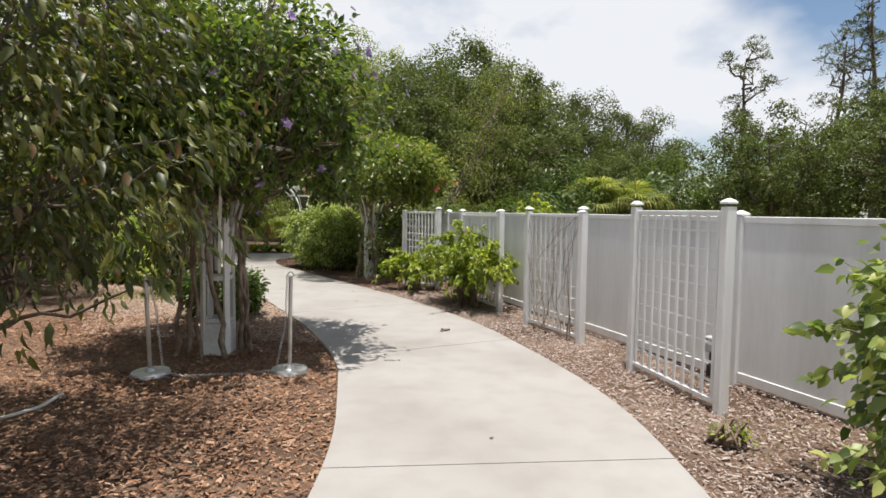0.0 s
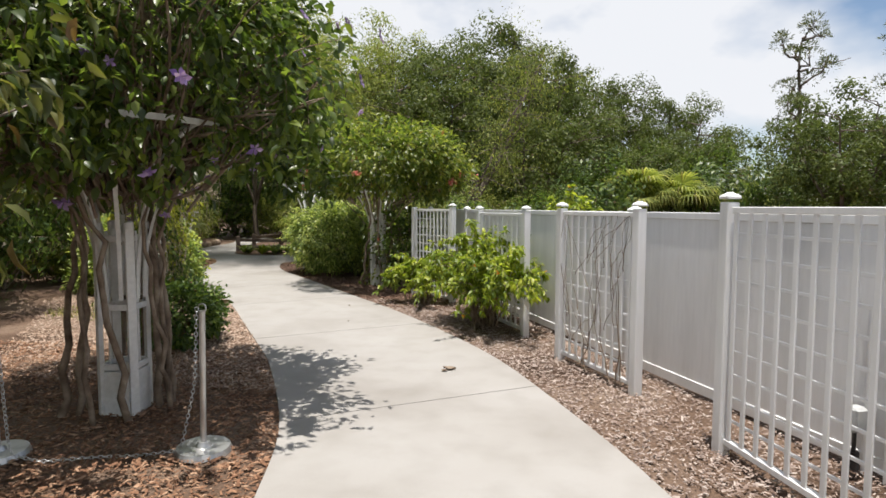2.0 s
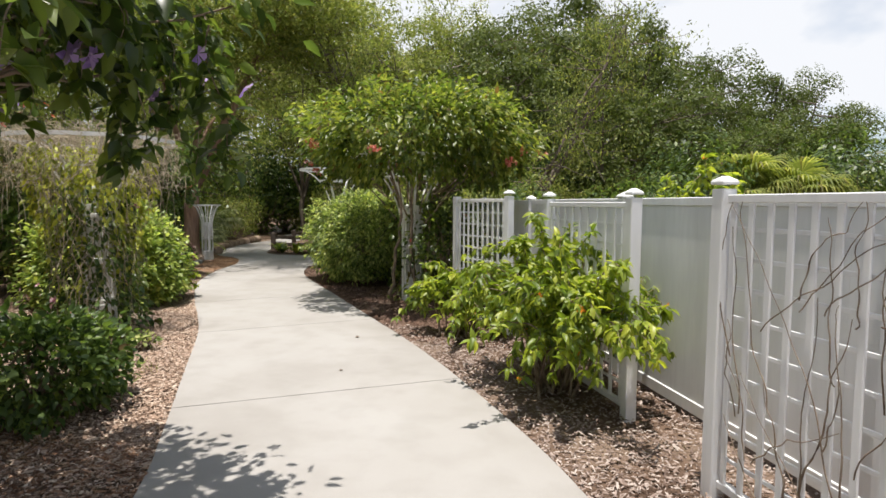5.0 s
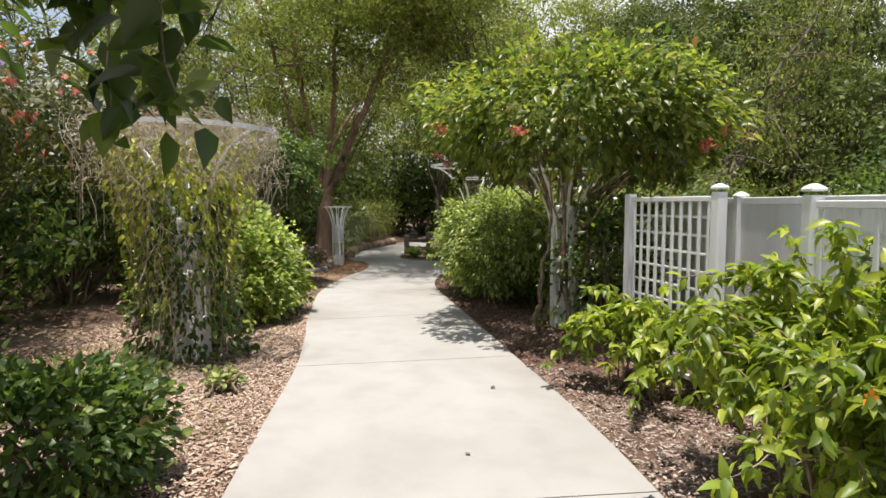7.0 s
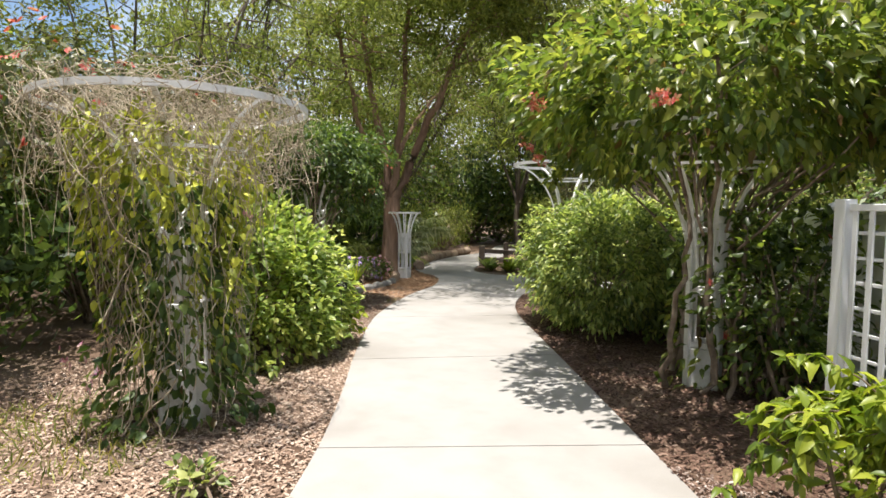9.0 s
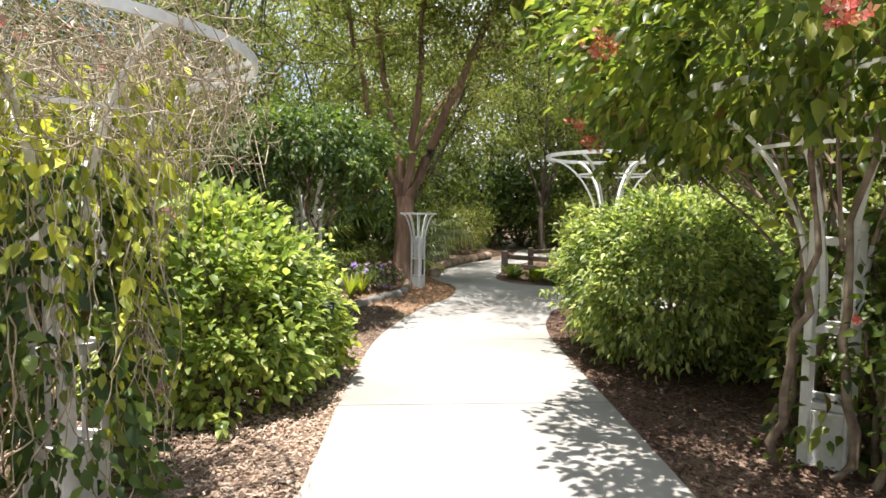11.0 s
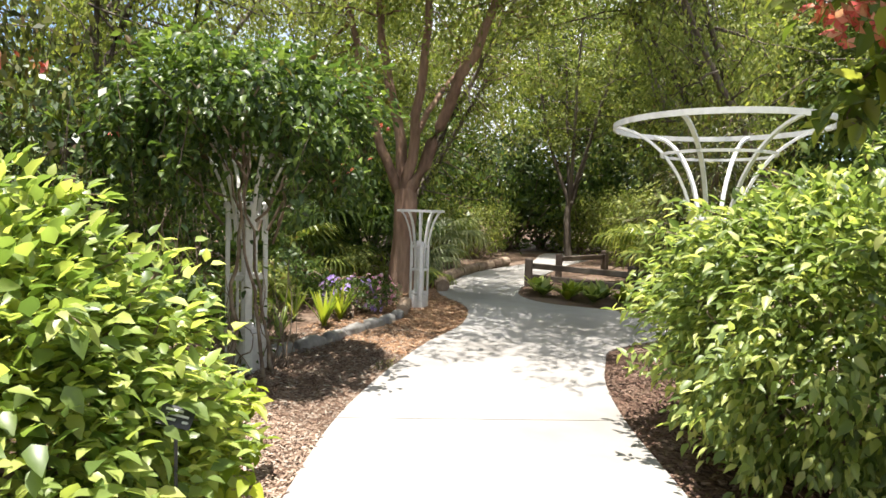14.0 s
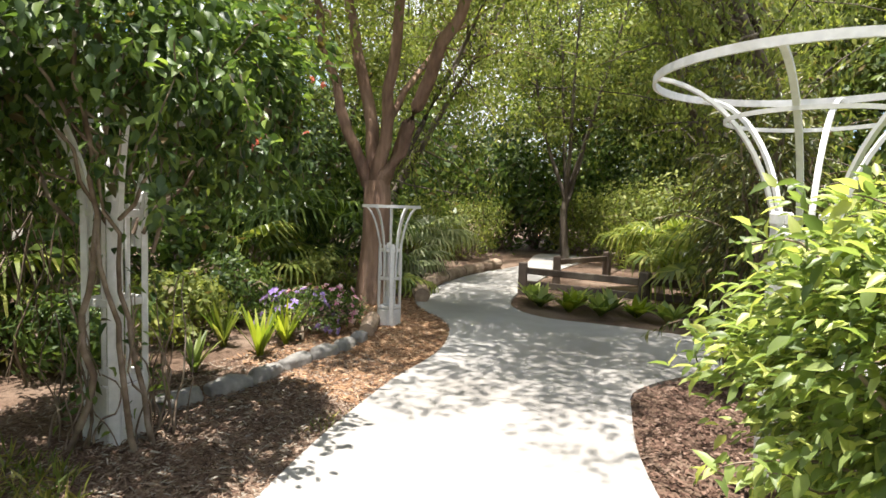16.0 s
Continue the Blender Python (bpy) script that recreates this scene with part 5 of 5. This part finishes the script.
def chain(points, label):
    p = np.array(points, float)
    t = np.linspace(0, len(p) - 1, 400)
    line = np.stack([np.interp(t, np.arange(len(p)), p[:, k]) for k in range(3)], -1)
    for _ in range(25):
        line[1:-1] = (line[:-2] + line[1:-1] + line[2:]) / 3
    s = np.concatenate([[0], np.cumsum(np.linalg.norm(np.diff(line, axis=0), axis=1))])
    n = int(s[-1] / 0.026)
    at = np.stack([np.interp(np.linspace(0, s[-1], n), s, line[:, k]) for k in range(3)], -1)
    d = unit(np.gradient(at, axis=0))
    tubes = Tubes()
    for i in range(n):
        side = unit(np.cross(d[i], (0.3, 0.2, 1.0)))
        if i % 2:
            side = np.cross(d[i], side)
        a = np.linspace(0, 2 * np.pi, 9)
        tubes.add(at[i] + 0.018 * np.cos(a)[:, None] * d[i] + 0.010 * np.sin(a)[:, None] * side, 0.003, 4)
    tagged(tubes.done("chain", STEEL), label, "chain")


chain([(-3.64, 6.7, 0.92), (-3.55, 6.66, 0.6), (-3.47, 6.62, 0.06), (-3.3, 6.66, 0.012), (-3.0, 6.78, 0.012), (-2.75, 6.85, 0.012), (-2.53, 6.93, 0.03), (-2.46, 6.99, 0.45), (-2.44, 7.0, 0.92)],
      "slack steel chain between two stanchions lying on mulch")


def hose():
    tubes = Tubes()
    p = np.array([(-4.6, 5.15, 0.02), (-4.2, 5.28, 0.03), (-3.95, 5.42, 0.03), (-3.82, 5.62, 0.05), (-3.78, 5.8, 0.1)])
    t = np.linspace(0, 4, 20)
    tubes.add(np.stack([np.interp(t, np.arange(5), p[:, k]) for k in range(3)], -1), 0.012, 7)
    tagged(tubes.done("irrigation_hose", PAINT), "pale curved irrigation hose end on mulch", "hose")


hose()


def utility_box():
    ob = thing("utility_box", pose(1.56, 7.42, 0, 0, 0, 25.9), "grey outdoor electrical box on a white conduit", "electrical box")
    bm = bmesh.new()
    cylinder(bm, 0.024, 0.024, 1.0, (0.09, 0.0, -0.02), 14)
    part("conduit", bm, VINYL, ob)
    board("box_body", (0.10, 0.075, 0.15), (-0.01, 0, 0.33), GREY_PLASTIC, ob, bevel=0.012)
    board("lid", (0.086, 0.012, 0.13), (-0.01, -0.044, 0.33), GREY_PLASTIC, ob, bevel=0.004)
    bm = bmesh.new()
    cylinder(bm, 0.035, 0.03, 0.10, (-0.01, 0, 0.03), 14)
    cylinder(bm, 0.012, 0.012, 0.13, (-0.01, 0, 0.13), 10)
    part("spotlight", bm, BLACK, ob, "small black ground spotlight")


utility_box()


def plant_sign():
    ob = thing("plant_sign", pose(-6.84, 13.87, 0, 0, 0, 70), "small black plant label with white lettering", "sign")
    board("stake", (0.012, 0.006, 0.72), (0, 0.012, 0.34), BLACK, ob, bevel=0.001)
    tilt = Matrix.Translation((0, -0.004, 0.705)) @ Matrix.Rotation(radians(-40), 4, "X") @ Matrix.Rotation(radians(24), 4, "Y")
    board("plate", (0.115, 0.004, 0.075), (0, 0, 0), BLACK, ob, bevel=0.001, m=tilt)
    for dx, dz, w in ((-0.012, 0.02, 0.06), (0.006, 0.004, 0.07), (-0.02, -0.014, 0.045), (0.035, -0.016, 0.02)):
        board("lettering", (w, 0.002, 0.008), (0, 0, 0), INK, ob, bevel=0, m=tilt @ Matrix.Translation((dx, -0.0042, dz)))


plant_sign()


def bare_vine():
    """Dry runners woven through the second panel."""
    rng = np.random.default_rng(171)
    a, b = np.array((*P3, 0)), np.array((*P4, 0))
    out = np.array((-0.86, -0.5, 0)) * 0.03
    ob = thing("bare_vine", pose(0, 0, 0), "leafless brown vine climbing a white trellis panel", "climbing plant")
    tubes = Tubes()
    for k in range(28):
        s0 = rng.uniform(0.1, 0.9)
        s1 = np.clip(s0 + rng.normal(0, 0.3), 0.08, 0.92)
        z0 = 0.0 if k < 6 else rng.uniform(0.1, 1.2)
        z1 = min(1.5, z0 + rng.uniform(0.3, 1.3))
        line = wander(rng, a + (b - a) * s0 + out + (0, 0, z0), a + (b - a) * s1 + out * 0.9 + (0, 0, z1), 22, 0.014)
        line[:, :2] = (line - a)[:, :2] @ np.outer((b - a)[:2], (b - a)[:2]) / ((b - a) @ (b - a)) + a[:2] + out[:2] * rng.uniform(0.7, 1.3)
        tubes.add(line, np.linspace(0.007 if k < 6 else 0.0035, 0.0016, 22), 4)
    tubes.done("runner_tangle", TWIG, ob)["kind"] = "stuff"


bare_vine()


def fallen_leaf(x, y, size, seed):
    rng = np.random.default_rng(seed)
    bm = bmesh.new()
    n = 7
    rows = []
    for i in range(n):
        t = i / (n - 1)
        w = size * 0.42 * math.sin(math.pi * min(max(t, 0.03), 0.97))
        z = 0.004 + 0.22 * size * (t - 0.4) ** 2
        rows.append([bm.verts.new((size * (t - 0.5), s * w, z + abs(s) * 0.12 * size)) for s in (-1, 0, 1)])
    for p, q in zip(rows, rows[1:]):
        for i in range(2):
            bm.faces.new((p[i], p[i + 1], q[i + 1], q[i]))
    ob = part("fallen_leaf", bm, TWIG)
    ob.matrix_basis = pose(x, y, 0.013, 0, 0, rng.uniform(0, 360))
    tagged(ob, "curled dry brown leaf lying on concrete", "leaf", "fallen leaves")


fallen_leaf(-1.16, 9.12, 0.12, 1)
fallen_leaf(-1.2, 9.05, 0.07, 5)
fallen_leaf(-3.3, 12.4, 0.05, 2)
fallen_leaf(-0.45, 5.6, 0.03, 3)
fallen_leaf(-2.9, 11.2, 0.035, 4)


# ---- loose mulch, grass, far woods ----
def chip_field(name, count, spots, mat, label, ln=(0.02, 0.06), thin=0.3):
    rng = np.random.default_rng(len(name) * 7 + count)
    x, y = spots
    i = rng.permutation(len(x))[:count]
    x, y = x[i], y[i]
    n = len(x)
    a = rng.uniform(0, 6.28, n)
    l = rng.uniform(*ln, n) * rng.uniform(0.6, 1.3, n)
    w = l * thin * rng.uniform(0.6, 1.4, n)
    d, s = np.stack([np.cos(a), np.sin(a), rng.normal(0, 0.22, n)], -1), np.stack([-np.sin(a), np.cos(a), rng.normal(0, 0.3, n)], -1)
    c = np.stack([x, y, rng.uniform(-0.012, 0.016, n)], -1)
    up = np.array((0, 0, 0.006))
    v = np.stack([c - d * l[:, None] / 2 - s * w[:, None] / 2, c + d * l[:, None] / 2 - s * w[:, None] / 3, c + d * l[:, None] * 0.45 + s * w[:, None] / 2,
                  c - d * l[:, None] * 0.4 + s * w[:, None] / 2, c + up], 1)
    f = ((np.arange(n) * 5)[:, None, None] + np.array([[0, 1, 4], [1, 2, 4], [2, 3, 4], [3, 0, 4]])[None]).reshape(-1, 3)
    tagged(arrays(name, v, f, mat), label, "mulch", kind="stuff")


def spread_spots(seed, n, x0, x1, y0, y1, reach, sides):
    rng = np.random.default_rng(seed)
    x, y = rng.uniform(x0, x1, n), rng.uniform(y0, y1, n)
    ok = ~inside(path_outline, x, y)
    x, y = x[ok], y[ok]
    d = edge_distance(x, y)
    ok = (d < reach) & (rng.uniform(0, 1, len(x)) < np.clip(1.25 - d / reach, 0.15, 1))
    x, y, d = x[ok], y[ok], d[ok]
    dl, dr = edge_distance(x, y, left_line), edge_distance(x, y, right_line)
    ok = (dl < dr) if sides == "left" else (dr < dl)
    return x[ok], y[ok]


chip_field("tan_wood_chips", 62000, spread_spots(1, 330000, -8.5, 0, -1.0, 9.4, 5.2, "left"), CHIP_TAN, "scattered tan and orange wood chip mulch", (0.016, 0.056))
chip_field("pale_wood_chips", 44000, spread_spots(5, 250000, -8.5, -2.5, 8.2, 15.2, 2.6, "left"), CHIP_PALE, "scattered pale sun-bleached wood chip mulch", (0.014, 0.044))
chip_field("brown_wood_chips", 24000, spread_spots(2, 110000, -10.5, -4, 14.5, 18.0, 2.2, "left"), CHIP_RED, "scattered brown pine straw and bark mulch", (0.02, 0.062), 0.12)
chip_field("grey_wood_chips", 44000, spread_spots(3, 300000, -4.6, 3.5, -2.0, 13.2, 2.2, "right"), CHIP_GREY, "scattered weathered grey wood chip mulch", (0.012, 0.044))
chip_field("dark_mulch", 40000, spread_spots(6, 330000, -7.6, -1.0, 12.4, 20.2, 2.4, "right"), CHIP_DARK, "scattered dark brown mulch under the creeper", (0.018, 0.055))
chip_field("pine_straw", 16000, spread_spots(4, 90000, -12, -8.5, 17.0, 21.5, 1.6, "left"), CHIP_STRAW, "orange-brown pine straw beside the path", (0.04, 0.10), 0.09)


def grass(name, cx, cy, rx, ry, n, h, seed, label, paved=False):
    rng = np.random.default_rng(seed)
    a, r = rng.uniform(0, 6.28, n), np.sqrt(rng.uniform(0, 1, n))
    x, y = cx + rx * r * np.cos(a), cy + ry * r * np.sin(a)
    ok = paved | ~inside(path_outline, x, y)
    x, y = x[ok], y[ok]
    n = len(x)
    p = np.stack([x, y, 0 * x - 0.01], -1)
    ax = np.stack([rng.normal(0, 0.5, n), rng.normal(0, 0.5, n), np.ones(n)], -1)
    ob = leaves(name, L_GRASS, None, p, ax, h, 0.09, 0.0, rng, simple=True)
    tagged(ob, label, "grass", kind="stuff")


grass("weed_grass", -6.6, 11.2, 0.9, 0.6, 900, 0.11, 191, "thin weedy grass round the trellis foot")
grass("weed_grass", -9.0, 14.6, 0.9, 0.7, 2200, 0.13, 192, "rough green grass under the ivy trellis")
grass("weed_grass", -8.6, 16.7, 0.12, 0.3, 120, 0.07, 193, "small weeds at the path edge")
grass("weed_grass", -4.9, 10.6, 0.5, 0.4, 300, 0.07, 194, "sparse weeds in the mulch")
grass("weed_grass", 1.6, 6.0, 0.5, 0.7, 260, 0.05, 195, "sparse dry weeds in the wood chips")


grass("joint_moss", -1.30, 5.035, 0.14, 0.012, 260, 0.028, 196, "green moss in the end of a concrete joint", True)


def far_woods():
    rng = np.random.default_rng(201)
    n = 1500
    a = rng.uniform(0, 6.28, n)
    r = rng.uniform(50, 62, n)
    h = 5.0 + 1.5 * np.sin(a * 9) + 1.0 * np.sin(a * 23 + 1)
    pts = np.stack([np.cos(a) * r - 5, np.sin(a) * r + 12, h * rng.uniform(0.02, 1, n) ** 0.8], -1)
    p, w = clumped(rng, pts, unit(rng.normal(0, 1, (n, 3))), 36, 0.75)
    p[:, 2] = np.abs(p[:, 2])
    tagged(leaves("far_woods", L_WOOD, None, p, w, 0.55, 0.6, 0.2, rng, simple=True), "distant belt of mixed green woodland", "woods", kind="stuff")


far_woods()
